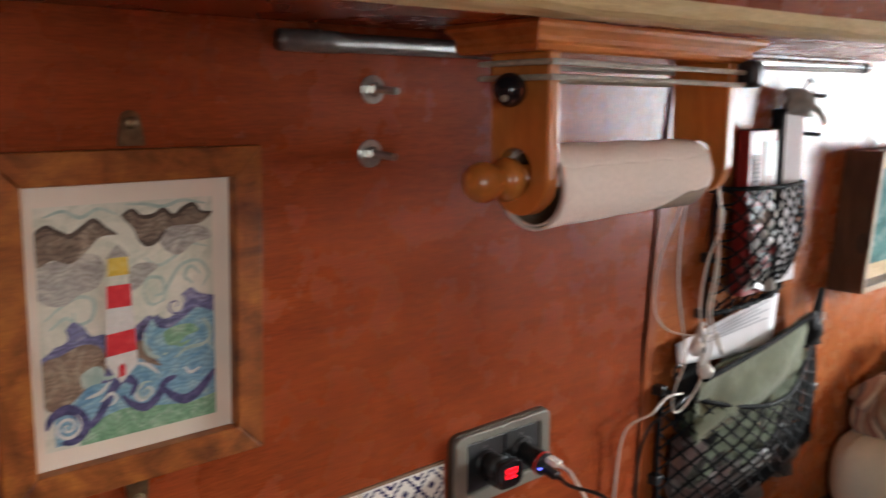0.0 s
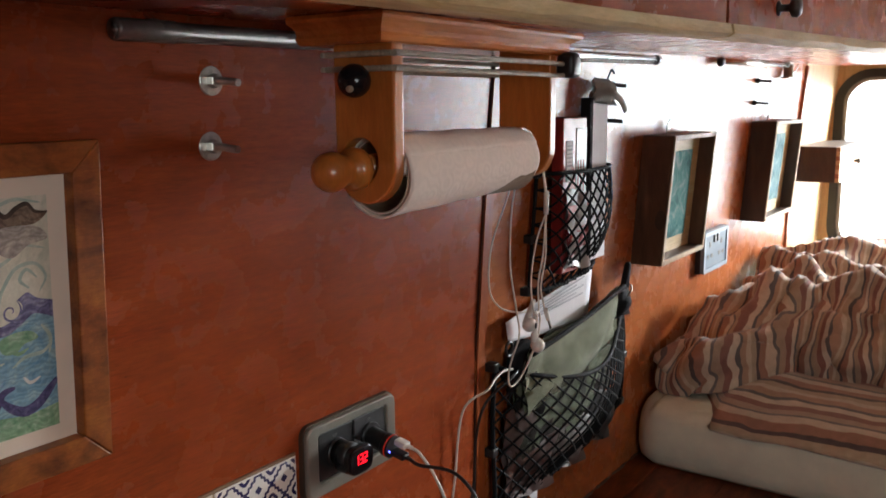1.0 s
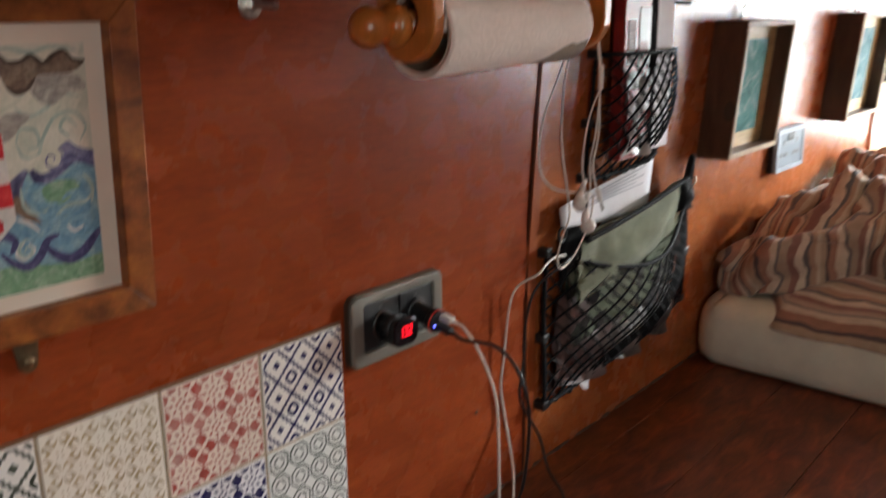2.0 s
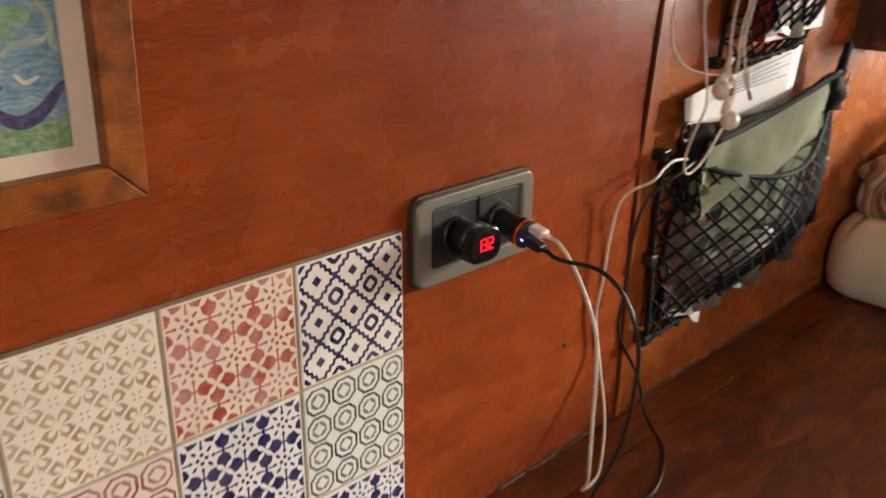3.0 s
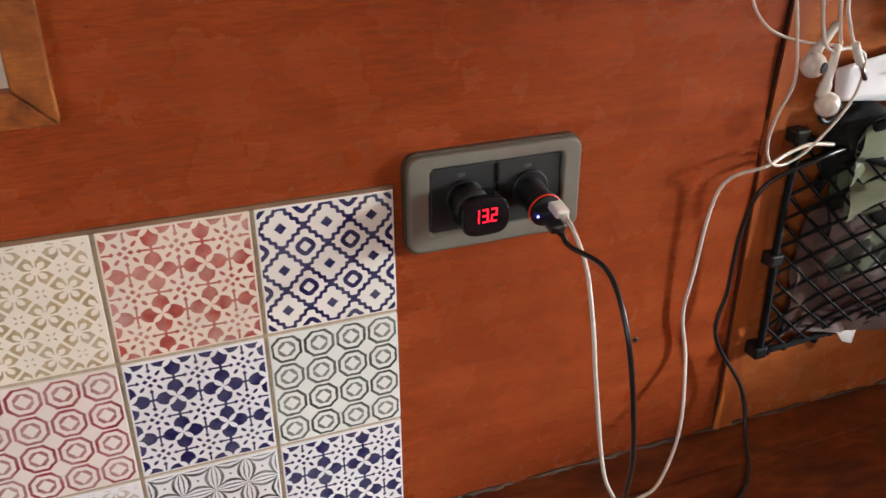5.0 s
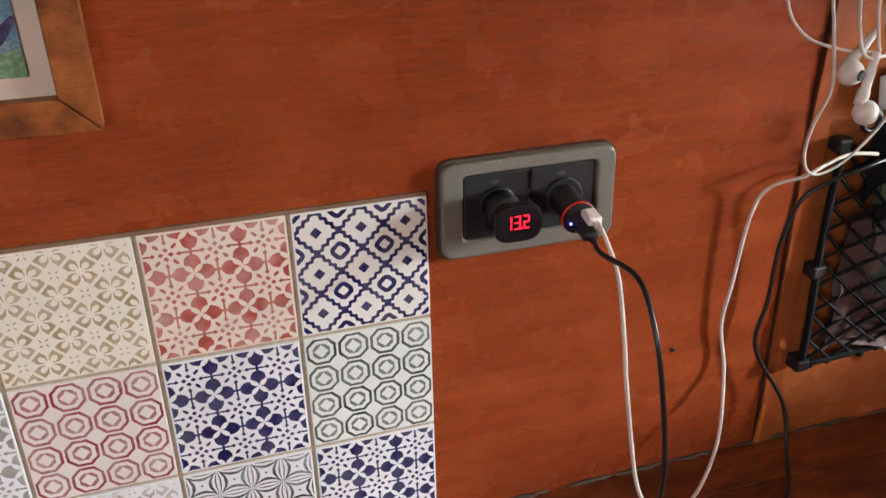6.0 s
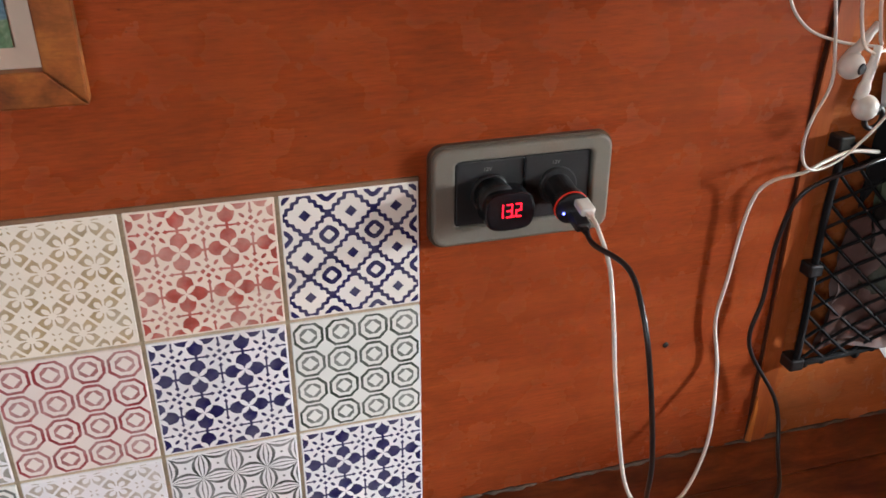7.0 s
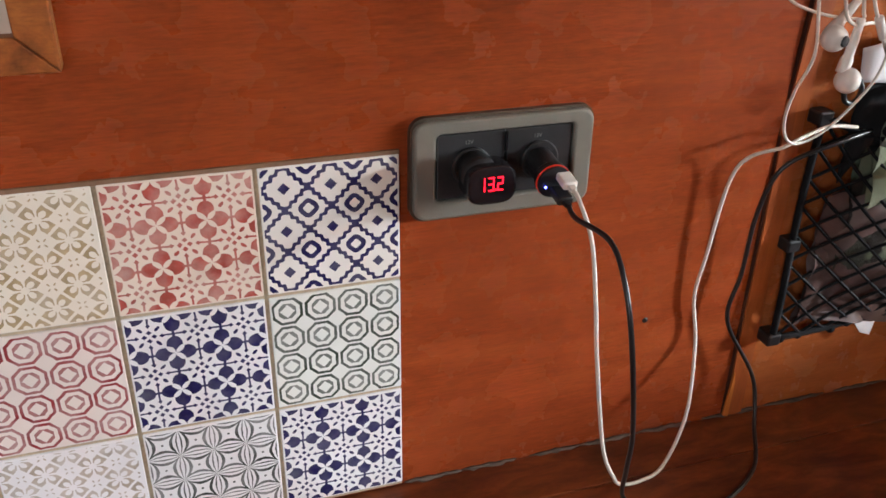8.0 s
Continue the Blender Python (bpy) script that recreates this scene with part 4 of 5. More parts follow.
part("splitter", tube(B(), [(0.250, -0.133, 1.437), (0.2505, -0.1325, 1.4365), (0.251, -0.132, 1.413), (0.251, -0.132, 1.4125)], [0.0018, 0.0028, 0.0028, 0.0018], 10), M_white, ear, "white cable splitter", True)
part("jack_plug", tube(B(), smooth_line([(0.262, -0.127, 1.306), (0.268, -0.126, 1.297), (0.2705, -0.126, 1.293)], 4), 0.0027, 10), M_white, ear, "white jack plug", True)
part("jack_pin", tube(B(), [(0.2705, -0.126, 1.293), (0.2785, -0.125, 1.2815)], 0.0016, 10), M_steel, ear, "steel jack pin", True)


def bud(c, stem_to, face):
    c = Vector(c)
    part("earbud", ball(B(), c, 0.0082, 1.0, 0.95, 0.98), M_white, ear, "white rounded earbud", True)
    f = Vector(face).normalized()
    part("speaker_mesh", lathe(B(), c + f * 0.0072, f, [(0, 0.0036), (0.0011, 0.0030), (0.0012, 0.0)], 16), M_black, ear, "dark speaker mesh")
    s = Vector(stem_to)
    part("stem", tube(B(), smooth_line([c + (s - c) * 0.12 + Vector((-0.004, 0.002, 0)), c + (s - c) * 0.5 + Vector((-0.002, 0.001, 0)), s], 5), [0.0040] * 4 + [0.0030] * 4 + [0.0026] * 3, 10), M_white, ear, "", True)


bud((0.2400, -0.119, 1.2930), (0.258, -0.114, 1.316), (0.25, -0.95, -0.05))
bud((0.2555, -0.121, 1.2665), (0.2600, -0.116, 1.303), (0.80, -0.55, -0.15))

for e in (holder, dowel, roll, elastic):
    e.location = Vector(e.location) + Vector((0.004, -0.006, 0.0015))
ear.location = Vector(ear.location) + Vector((-0.002, -0.004, 0.0))

# ---------------------------------------------------------------- framed watercolour
pic = thing("framed_picture", "brown wooden frame with a lighthouse watercolour in stormy sea", "picture", (-0.297, -0.012, 1.394))
FX0, FX1, FZ0, FZ1, BW = -0.3880, -0.2020, 1.2765, 1.5085, 0.0215
yf0, yf1 = -0.0205, -0.0135
for pts in (((FX0, FZ0), (FX1, FZ0), (FX1 - BW, FZ0 + BW), (FX0 + BW, FZ0 + BW)), ((FX1, FZ0), (FX1, FZ1), (FX1 - BW, FZ1 - BW), (FX1 - BW, FZ0 + BW)),
            ((FX1, FZ1), (FX0, FZ1), (FX0 + BW, FZ1 - BW), (FX1 - BW, FZ1 - BW)), ((FX0, FZ1), (FX0, FZ0), (FX0 + BW, FZ0 + BW), (FX0 + BW, FZ1 - BW))):
    cx, cz = sum(p[0] for p in pts) / 4, sum(p[1] for p in pts) / 4
    pts = [(cx + (p[0] - cx) * 0.9988, cz + (p[1] - cz) * 0.9988) for p in pts]
    ob = part("frame_bar", prism(B(), pts, yf0, -0.0045), M_frame, pic)
    bv = ob.modifiers.new("bevel", "BEVEL")
    bv.width, bv.segments, bv.limit_method, bv.angle_limit = 0.0012, 2, "ANGLE", radians(30)
ya = -0.0095
part("mount_board", box(B(), FX0 + BW - 0.002, FX1 - BW + 0.002, ya, ya + 0.003, FZ0 + BW - 0.002, FZ1 - BW + 0.002), plain("cream_mount", (0.82, 0.71, 0.58), 0.8, vary=0.05, scale=30), pic, "cream mount board")
AX0, AX1, AZ0, AZ1 = -0.3575, -0.2370, 1.3105, 1.4735


def wash(name, c1, c2, c3, scale=34, streak=0.0):
    """Watercolour: pooled pigment, and brushed streaks where streak is set."""
    m, t, b = base(name, 0.8, spec=0.2)
    v = coords(t)
    n1 = noise_of(t, v, scale, 5, 0.6, 1.8)
    c = ramp(t, n1, (0.32, c1), (0.5, c2), (0.66, c3))
    if streak:
        w = node(t, "ShaderNodeTexWave", Scale=75.0, Distortion=14.0, Detail=3.0, Detail_Scale=1.2)
        w.bands_direction = "Z"
        t.links.new(v, w.inputs[0])
        c = mix(t, streak, c, ramp(t, w.outputs["Fac"], (0.1, 0.75), (0.8, 1.22)), "MULTIPLY")
    c = mix(t, 0.5, c, ramp(t, noise_of(t, v, 420, 3), (0.3, 0.85), (0.7, 1.12)), "MULTIPLY")
    t.links.new(c, b.inputs["Base Color"])
    return m


P_sky = wash("wash_sky", (0.55, 0.57, 0.45), (0.70, 0.67, 0.54), (0.77, 0.73, 0.61))
P_cloud = wash("wash_cloud", (0.13, 0.085, 0.060), (0.22, 0.155, 0.11), (0.34, 0.27, 0.20), 60, 0.8)
P_cloud2 = wash("wash_grey_cloud", (0.29, 0.25, 0.22), (0.40, 0.36, 0.31), (0.54, 0.50, 0.42), 60, 0.5)
P_edge = wash("wash_brown_line", (0.06, 0.045, 0.035), (0.09, 0.065, 0.05), (0.15, 0.11, 0.085), 60)
P_purple = wash("wash_purple", (0.085, 0.075, 0.16), (0.16, 0.15, 0.27), (0.30, 0.29, 0.40), 70, 0.7)
P_indigo = wash("wash_indigo", (0.050, 0.045, 0.11), (0.085, 0.075, 0.17), (0.15, 0.14, 0.25), 70, 0.4)
P_blue = wash("wash_blue", (0.13, 0.27, 0.40), (0.22, 0.38, 0.47), (0.36, 0.50, 0.50), 50, 0.5)
P_green = wash("wash_green", (0.14, 0.29, 0.16), (0.24, 0.40, 0.24), (0.38, 0.50, 0.34), 60, 0.4)
P_rock = wash("wash_rock", (0.15, 0.09, 0.06), (0.25, 0.165, 0.11), (0.36, 0.28, 0.20), 60, 0.6)
P_red = wash("wash_red", (0.52, 0.022, 0.028), (0.60, 0.035, 0.04), (0.66, 0.07, 0.07), 60)
P_white = wash("wash_white", (0.66, 0.62, 0.55), (0.72, 0.68, 0.61), (0.76, 0.72, 0.66), 50)
P_yellow = wash("wash_yellow", (0.60, 0.36, 0.04), (0.68, 0.46, 0.08), (0.70, 0.55, 0.16), 80)
P_teal = wash("wash_teal", (0.34, 0.44, 0.37), (0.44, 0.53, 0.45), (0.54, 0.60, 0.50), 60)
layer = [0]


def art(name, pts, mat, label=""):
    """A painted shape; pts in the artwork's width and height."""
    layer[0] += 1
    y = ya - 0.0004 - layer[0] * 0.00004
    q = [(AX0 + max(0, min(1, a)) * (AX1 - AX0), AZ0 + max(0, min(1, c)) * (AZ1 - AZ0)) for a, c in pts]
    bm = B()
    bm.faces.new([bm.verts.new((px, y, pz)) for px, pz in q])
    bmesh.ops.triangulate(bm, faces=bm.faces)
    part(name, bm, mat, pic, label)


def curl(name, cx, cz, r0, turns, w0, mat, flip=1, start=0.0):
    """A painted spiral stroke."""
    layer[0] += 1
    y = ya - 0.0004 - layer[0] * 0.00004
    bm = B()
    n = int(28 * turns)
    prev = None
    for k in range(n + 1):
        f = k / n
        a = start + flip * f * turns * math.tau
        r = r0 * (1 - f * 0.88)
        w_ = w0 * (1 - 0.6 * f) * min(1, 6 * f + 0.15)
        row = []
        for rr_ in (r - w_ / 2, r + w_ / 2):
            px = max(0.0, min(1.0, cx + rr_ * math.cos(a)))
            pz = max(0.0, min(1.0, cz + rr_ * math.sin(a) * 0.77))
            row.append(bm.verts.new((AX0 + px * (AX1 - AX0), y, AZ0 + pz * (AZ1 - AZ0))))
        if prev:
            bm.faces.new((prev[0], prev[1], row[1], row[0]))
        prev = row
    part(name, bm, mat, pic)


def hills(top_pts, low, per=10):
    ln = smooth_line([(a, 0, c) for a, c in top_pts], per)
    return [(p.x, p.z) for p in ln] + [(top_pts[-1][0], low), (top_pts[0][0], low)]


def blob(pts, per=6):
    """A closed smooth outline."""
    ln = smooth_line([(a, 0, c) for a, c in [pts[-1]] + pts + pts[:2]], per)
    return [(p.x, p.z) for p in ln[per:-per - 1]]


def stroke(name, pts, w0, mat):
    """A brush stroke with tapering ends."""
    layer[0] += 1
    y = ya - 0.0004 - layer[0] * 0.00004
    ln = smooth_line([(a, 0, c) for a, c in pts], 9)
    bm = B()
    prev = None
    for k, p in enumerate(ln):
        d = (ln[min(k + 1, len(ln) - 1)] - ln[max(k - 1, 0)]).normalized()
        f = k / (len(ln) - 1)
        hw = w0 * 0.5 * (0.25 + 0.75 * math.sin(math.pi * f) ** 0.6)
        row = []
        for sg in (-1, 1):
            px = max(0.0, min(1.0, p.x - d.z * hw * sg))
            pz = max(0.0, min(1.0, p.z + d.x * hw * sg * 0.77))
            row.append(bm.verts.new((AX0 + px * (AX1 - AX0), y, AZ0 + pz * (AZ1 - AZ0))))
        if prev:
            bm.faces.new((prev[0], prev[1], row[1], row[0]))
        prev = row
    part(name, bm, mat, pic)


art("sky_wash", [(0, 0), (1, 0), (1, 1), (0, 1)], P_sky)
for pts in ([(0.05, 0.96), (0.15, 0.98), (0.24, 0.95), (0.34, 0.98), (0.44, 0.95)], [(0.48, 0.99), (0.60, 0.985), (0.70, 0.97), (0.82, 0.99), (0.96, 0.97)],
            [(0.57, 0.62), (0.60, 0.56), (0.68, 0.56), (0.72, 0.63), (0.80, 0.71), (0.91, 0.72), (0.97, 0.66), (0.93, 0.60)], [(0.57, 0.62), (0.60, 0.67), (0.68, 0.66), (0.69, 0.60), (0.63, 0.59)],
            [(0.92, 0.66), (0.86, 0.70), (0.82, 0.66), (0.87, 0.62)], [(0.58, 0.76), (0.66, 0.72), (0.76, 0.75), (0.84, 0.80), (0.97, 0.78)],
            [(0.03, 0.55), (0.12, 0.60), (0.22, 0.63), (0.29, 0.60), (0.27, 0.53), (0.19, 0.52), (0.18, 0.57)], [(0.05, 0.51), (0.14, 0.55), (0.20, 0.50)]):
    stroke("sky_swirl", pts, 0.020, P_teal)
art("grey_cloud", blob([(0.0, 0.76), (0.14, 0.79), (0.30, 0.80), (0.36, 0.73), (0.31, 0.66), (0.22, 0.64), (0.12, 0.60), (0.0, 0.64)]), P_cloud2)
art("grey_cloud", blob([(0.50, 0.72), (0.58, 0.74), (0.66, 0.72), (0.60, 0.68), (0.55, 0.64), (0.49, 0.63)]), P_cloud2)
art("dark_cloud", blob([(0.0, 0.90), (0.06, 0.925), (0.12, 0.90), (0.18, 0.88), (0.25, 0.91), (0.31, 0.935), (0.37, 0.90), (0.43, 0.87), (0.34, 0.865), (0.26, 0.81), (0.18, 0.77), (0.08, 0.79), (0.0, 0.77)]), P_cloud)
art("grey_cloud", blob([(0.66, 0.88), (0.80, 0.89), (0.94, 0.87), (0.99, 0.82), (0.88, 0.80), (0.78, 0.755), (0.69, 0.80)]), P_cloud2)
art("dark_cloud", blob([(0.46, 0.945), (0.52, 0.965), (0.57, 0.935), (0.64, 0.935), (0.70, 0.955), (0.76, 0.925), (0.82, 0.955), (0.88, 0.97), (0.93, 0.935), (1.0, 0.93), (0.92, 0.885), (0.80, 0.885), (0.72, 0.875), (0.64, 0.815), (0.56, 0.83), (0.52, 0.89)]), P_cloud)
for pts in ([(0.0, 0.90), (0.06, 0.925), (0.12, 0.90), (0.18, 0.88), (0.25, 0.91), (0.31, 0.935), (0.37, 0.90), (0.43, 0.87)],
            [(0.46, 0.945), (0.52, 0.965), (0.57, 0.935), (0.64, 0.935), (0.70, 0.955), (0.76, 0.925), (0.82, 0.955), (0.88, 0.97), (0.93, 0.935), (1.0, 0.93)], [(0.55, 0.84), (0.60, 0.815), (0.66, 0.83), (0.71, 0.87)]):
    stroke("cloud_line", pts, 0.026, P_edge)
art("far_wave", hills([(0, 0.40), (0.06, 0.43), (0.12, 0.49), (0.17, 0.53), (0.22, 0.51), (0.27, 0.46), (0.33, 0.46), (0.42, 0.44), (0.50, 0.45), (0.57, 0.50), (0.61, 0.505), (0.645, 0.46), (0.70, 0.47), (0.75, 0.50), (0.79, 0.56), (0.85, 0.605), (0.91, 0.575), (1, 0.555)], 0.2), P_purple)
art("foam", blob([(0.09, 0.505), (0.13, 0.50), (0.14, 0.46), (0.09, 0.44), (0.04, 0.45)]), P_sky)
art("foam", blob([(0.62, 0.54), (0.70, 0.565), (0.77, 0.585), (0.82, 0.56), (0.81, 0.52), (0.75, 0.495), (0.68, 0.485)]), P_sky)
curl("foam_curl", 0.755, 0.535, 0.065, 1.3, 0.016, P_purple, -1, 1.0)
art("rock", blob([(0.0, 0.37), (0.10, 0.40), (0.22, 0.43), (0.32, 0.40), (0.34, 0.30), (0.24, 0.22), (0.10, 0.17), (0.0, 0.20)]), P_rock)
art("blue_sea", hills([(0.50, 0.34), (0.56, 0.42), (0.61, 0.49), (0.645, 0.45), (0.72, 0.44), (0.80, 0.47), (0.88, 0.51), (0.94, 0.50), (1, 0.48)], 0.05), P_blue)
art("rock", blob([(0.50, 0.28), (0.52, 0.40), (0.57, 0.39), (0.62, 0.32), (0.66, 0.27), (0.58, 0.25)]), P_rock)
art("green_swell", blob([(0.68, 0.42), (0.76, 0.445), (0.86, 0.44), (0.90, 0.405), (0.82, 0.39), (0.77, 0.36), (0.70, 0.365)]), P_green)
art("green_swell", blob([(0.20, 0.30), (0.28, 0.33), (0.33, 0.30), (0.30, 0.25), (0.22, 0.24)]), P_teal)
art("blue_sea", hills([(0.05, 0.14), (0.16, 0.20), (0.25, 0.25), (0.36, 0.25), (0.46, 0.27), (0.52, 0.33), (0.58, 0.30), (0.70, 0.27), (0.85, 0.30), (1, 0.28)], 0.02), P_blue)
art("green_swell", hills([(0.18, 0.02), (0.28, 0.09), (0.42, 0.12), (0.55, 0.11), (0.72, 0.09), (0.86, 0.08), (1, 0.10)], 0.0), P_green)
for pts, w_ in (([(0.0, 0.10), (0.04, 0.15), (0.12, 0.17), (0.19, 0.13), (0.21, 0.07), (0.15, 0.03), (0.08, 0.03)], 0.060), ([(0.17, 0.06), (0.26, 0.09), (0.32, 0.15), (0.38, 0.225), (0.44, 0.255), (0.50, 0.22), (0.47, 0.17)], 0.055),
                ([(0.42, 0.18), (0.48, 0.13), (0.56, 0.105), (0.63, 0.14), (0.68, 0.20), (0.75, 0.215)], 0.050), ([(0.66, 0.18), (0.72, 0.13), (0.80, 0.10), (0.88, 0.12), (0.95, 0.17), (1.0, 0.21)], 0.060)):
    stroke("near_wave", pts, w_, P_indigo)
for pts in ([(0.30, 0.17), (0.36, 0.20), (0.39, 0.17), (0.35, 0.145)], [(0.55, 0.21), (0.50, 0.17), (0.54, 0.14), (0.60, 0.17), (0.57, 0.20)], [(0.80, 0.25), (0.84, 0.22), (0.90, 0.235)]):
    stroke("foam_stroke", pts, 0.020, P_white)
curl("wave_curl", 0.115, 0.095, 0.075, 1.9, 0.022, P_white, -1, 0.9)
curl("wave_curl", 0.56, 0.175, 0.06, 1.4, 0.020, P_teal, 1, 0.9)
for pts, mt in (([(0.56, 0.44), (0.57, 0.36), (0.63, 0.32), (0.70, 0.33)], P_teal), ([(0.92, 0.46), (0.97, 0.40), (0.96, 0.33)], P_teal), ([(0.74, 0.30), (0.82, 0.335), (0.92, 0.34), (0.97, 0.37)], P_teal), ([(0.72, 0.38), (0.78, 0.355), (0.84, 0.37)], P_green), ([(0.52, 0.31), (0.58, 0.29), (0.64, 0.245)], P_white),
                ([(0.66, 0.40), (0.64, 0.34), (0.70, 0.30)], P_blue), ([(0.22, 0.20), (0.30, 0.215), (0.36, 0.255)], P_white), ([(0.28, 0.30), (0.34, 0.27), (0.42, 0.28)], P_teal)):
    stroke("sea_stroke", pts, 0.022, mt)
art("tower", [(0.335, 0.33), (0.42, 0.235), (0.52, 0.31), (0.515, 0.36), (0.495, 0.66), (0.355, 0.66)], P_white)
art("tower_band", [(0.355, 0.565), (0.495, 0.565), (0.492, 0.66), (0.358, 0.66)], P_red)
art("tower_band", [(0.338, 0.36), (0.515, 0.37), (0.508, 0.465), (0.345, 0.455)], P_red)
art("tower_door", [(0.405, 0.262), (0.445, 0.27), (0.447, 0.31), (0.428, 0.325), (0.408, 0.31)], P_red)
art("lantern", [(0.365, 0.70), (0.485, 0.70), (0.48, 0.775), (0.37, 0.775)], P_yellow)
art("lantern_dome", [(0.36, 0.775), (0.49, 0.775), (0.46, 0.805), (0.425, 0.83), (0.39, 0.805)], P_cloud2)


# the picture leans with the wall
for ob in pic.children:
    ob.data.transform(Matrix(((1, 0, 0, 0), (0, 1, -0.055, -0.055 * (1.394 - 1.2785)), (0, 0, 1, 0), (0, 0, 0, 1))))


def hanger(x, z, up_, parent_label):
    e = thing("picture_hanger", parent_label, "hanger", (x, wall_y(z), z), "picture hangers")
    y = wall_y(z)
    s = 1 if up_ else -1
    poly = [(x - 0.009, z - s * 0.010), (x + 0.009, z - s * 0.010)] + [(x + 0.0070 * math.cos(a), z + s * 0.006 + s * 0.0070 * math.sin(a)) for a in [k * math.pi / 10 for k in range(11)]]
    part("hanger_plate", prism(B(), poly, y - 0.0035, y - 0.0018), M_brass, e)
    part("screw_head", ball(B(), (x, y - 0.004, z + s * 0.005), 0.0042, 1, 0.5, 1, 14, 8), M_brass, e, "", True)


hanger(-0.294, 1.5205, True, "tarnished brass hanger plate above the picture frame")
hanger(-0.297, 1.2635, False, "tarnished brass hanger plate below the picture frame")

# ---------------------------------------------------------------- storage nets


def net_points(S, n_across, n_down, per=5):
    """Diagonal lines of a net over S(u, v)."""
    lines = []
    for sgn in (1, -1):
        for k in range(-n_down, n_across + n_down + 1):
            pts = []
            for j in range(n_down * per + 1):
                v = j / (n_down * per)
                u = (k + sgn * v * n_down) / n_across
                wob = 0.006 * math.sin(7 * v + 3 * k) + 0.005 * math.sin(11 * u + k)
                if -0.001 <= u <= 1.001:
                    pts.append(S(min(1, max(0, u)), min(1, max(0, v + wob))))
            if len(pts) > 1:
                lines.append(pts)
    return lines


def make_net(label, loc, S, na, nd, rim, group):
    e = thing("storage_net", label, "net", loc, group)
    bm = B()
    for pts in net_points(S, na, nd):
        tube(bm, pts, 0.0016, 5)
    tagged(part("cord_mesh", bm, M_net, e, "diamond mesh of black cord"), kind="stuff")
    for name, pts in (("rim_cord", [S(k / 24, 0) for k in range(25)]), ("rim_cord", [S(k / 24, 1) for k in range(25)]), ("rim_cord", [S(0, k / 14) for k in range(15)]), ("rim_cord", [S(1, k / 14) for k in range(15)])):
        part(name, tube(B(), pts, rim, 8), M_net, e, smooth=True)
    for u, v in ((0, 0), (1, 0), (0, 0.55), (1, 0.5), (0, 1), (1, 1)):
        p = S(u, v)
        bm = B()
        y = wall_y(p[2])
        box(bm, p[0] - 0.007, p[0] + 0.007, p[1] - 0.004, y, p[2] - 0.006, p[2] + 0.006, 0.002)
        part("hook", bm, M_black, e, "black plastic hook")
    bm = B()
    random.seed(3)
    for k in range(22):
        u = (k + 0.5) / 22
        p = Vector(S(u, 1))
        ball(bm, p + Vector((0, 0, random.uniform(-0.003, 0.002))), random.uniform(0.0028, 0.0045), u=8, v=6)
    tagged(part("bottom_knots", bm, M_net, e, "knotted bottom hem", True), kind="stuff")
    return e


def S_low(u, v):
    x = 0.347 + 0.398 * u + 0.012 * v * (u - 0.3)
    sag = math.sin(math.pi * u)
    z = (1.196 - 0.048 * sag) * (1 - v) + (0.988 + 0.042 * u * u) * v
    bulge = 0.052 * sag ** 1.0 * (0.65 + 0.5 * math.sin(math.pi * min(1, v * 0.8 + 0.15))) * (1 - 0.93 * v ** 3)
    return (x, -0.012 - bulge + 0.0025 * math.sin(9 * u + 5 * v), z)


def S_up(u, v):
    x = 0.428 + 0.186 * u
    sag = math.sin(math.pi * u)
    z = 1.438 * (1 - v) + (1.280 + 0.012 * u - 0.004 * sag) * v
    bulge = 0.046 * sag ** 0.3 * (0.8 + 0.3 * math.sin(math.pi * v)) * (1 - 0.6 * v ** 3)
    return (x, wall_y(z) - 0.010 - bulge, z)


make_net("large black mesh net on the wall holding pouches and paper", (0.54, -0.01, 0.98), S_low, 14, 8, 0.0032, "wall nets")
make_net("small black mesh net on the wall holding packets", (0.52, -0.02, 1.28), S_up, 8, 7, 0.0028, "wall nets")


def puffy(bm, S, thick, nu=18, nv=14):
    """A soft pouch: front and back skins over S(u, v), swollen in the middle."""
    def skin(sgn):
        return [[bm.verts.new(Vector(S(i / nu, j / nv)) + Vector((0, sgn * thick * (math.sin(math.pi * i / nu) * math.sin(math.pi * j / nv)) ** 0.45 + 0.003 * math.sin(5.1 * i / nu + 9 * j / nv) * sgn + 0.0045 * sgn * noise.noise(Vector(S(i / nu, j / nv)) * 38), 0))) for i in range(nu + 1)] for j in range(nv + 1)]
    a, c = skin(-1), skin(1)
    for g in (a, c):
        for j in range(nv):
            for i in range(nu):
                bm.faces.new((g[j][i], g[j][i + 1], g[j + 1][i + 1], g[j + 1][i]))
    bmesh.ops.remove_doubles(bm, verts=bm.verts, dist=0.0008)
    return bm


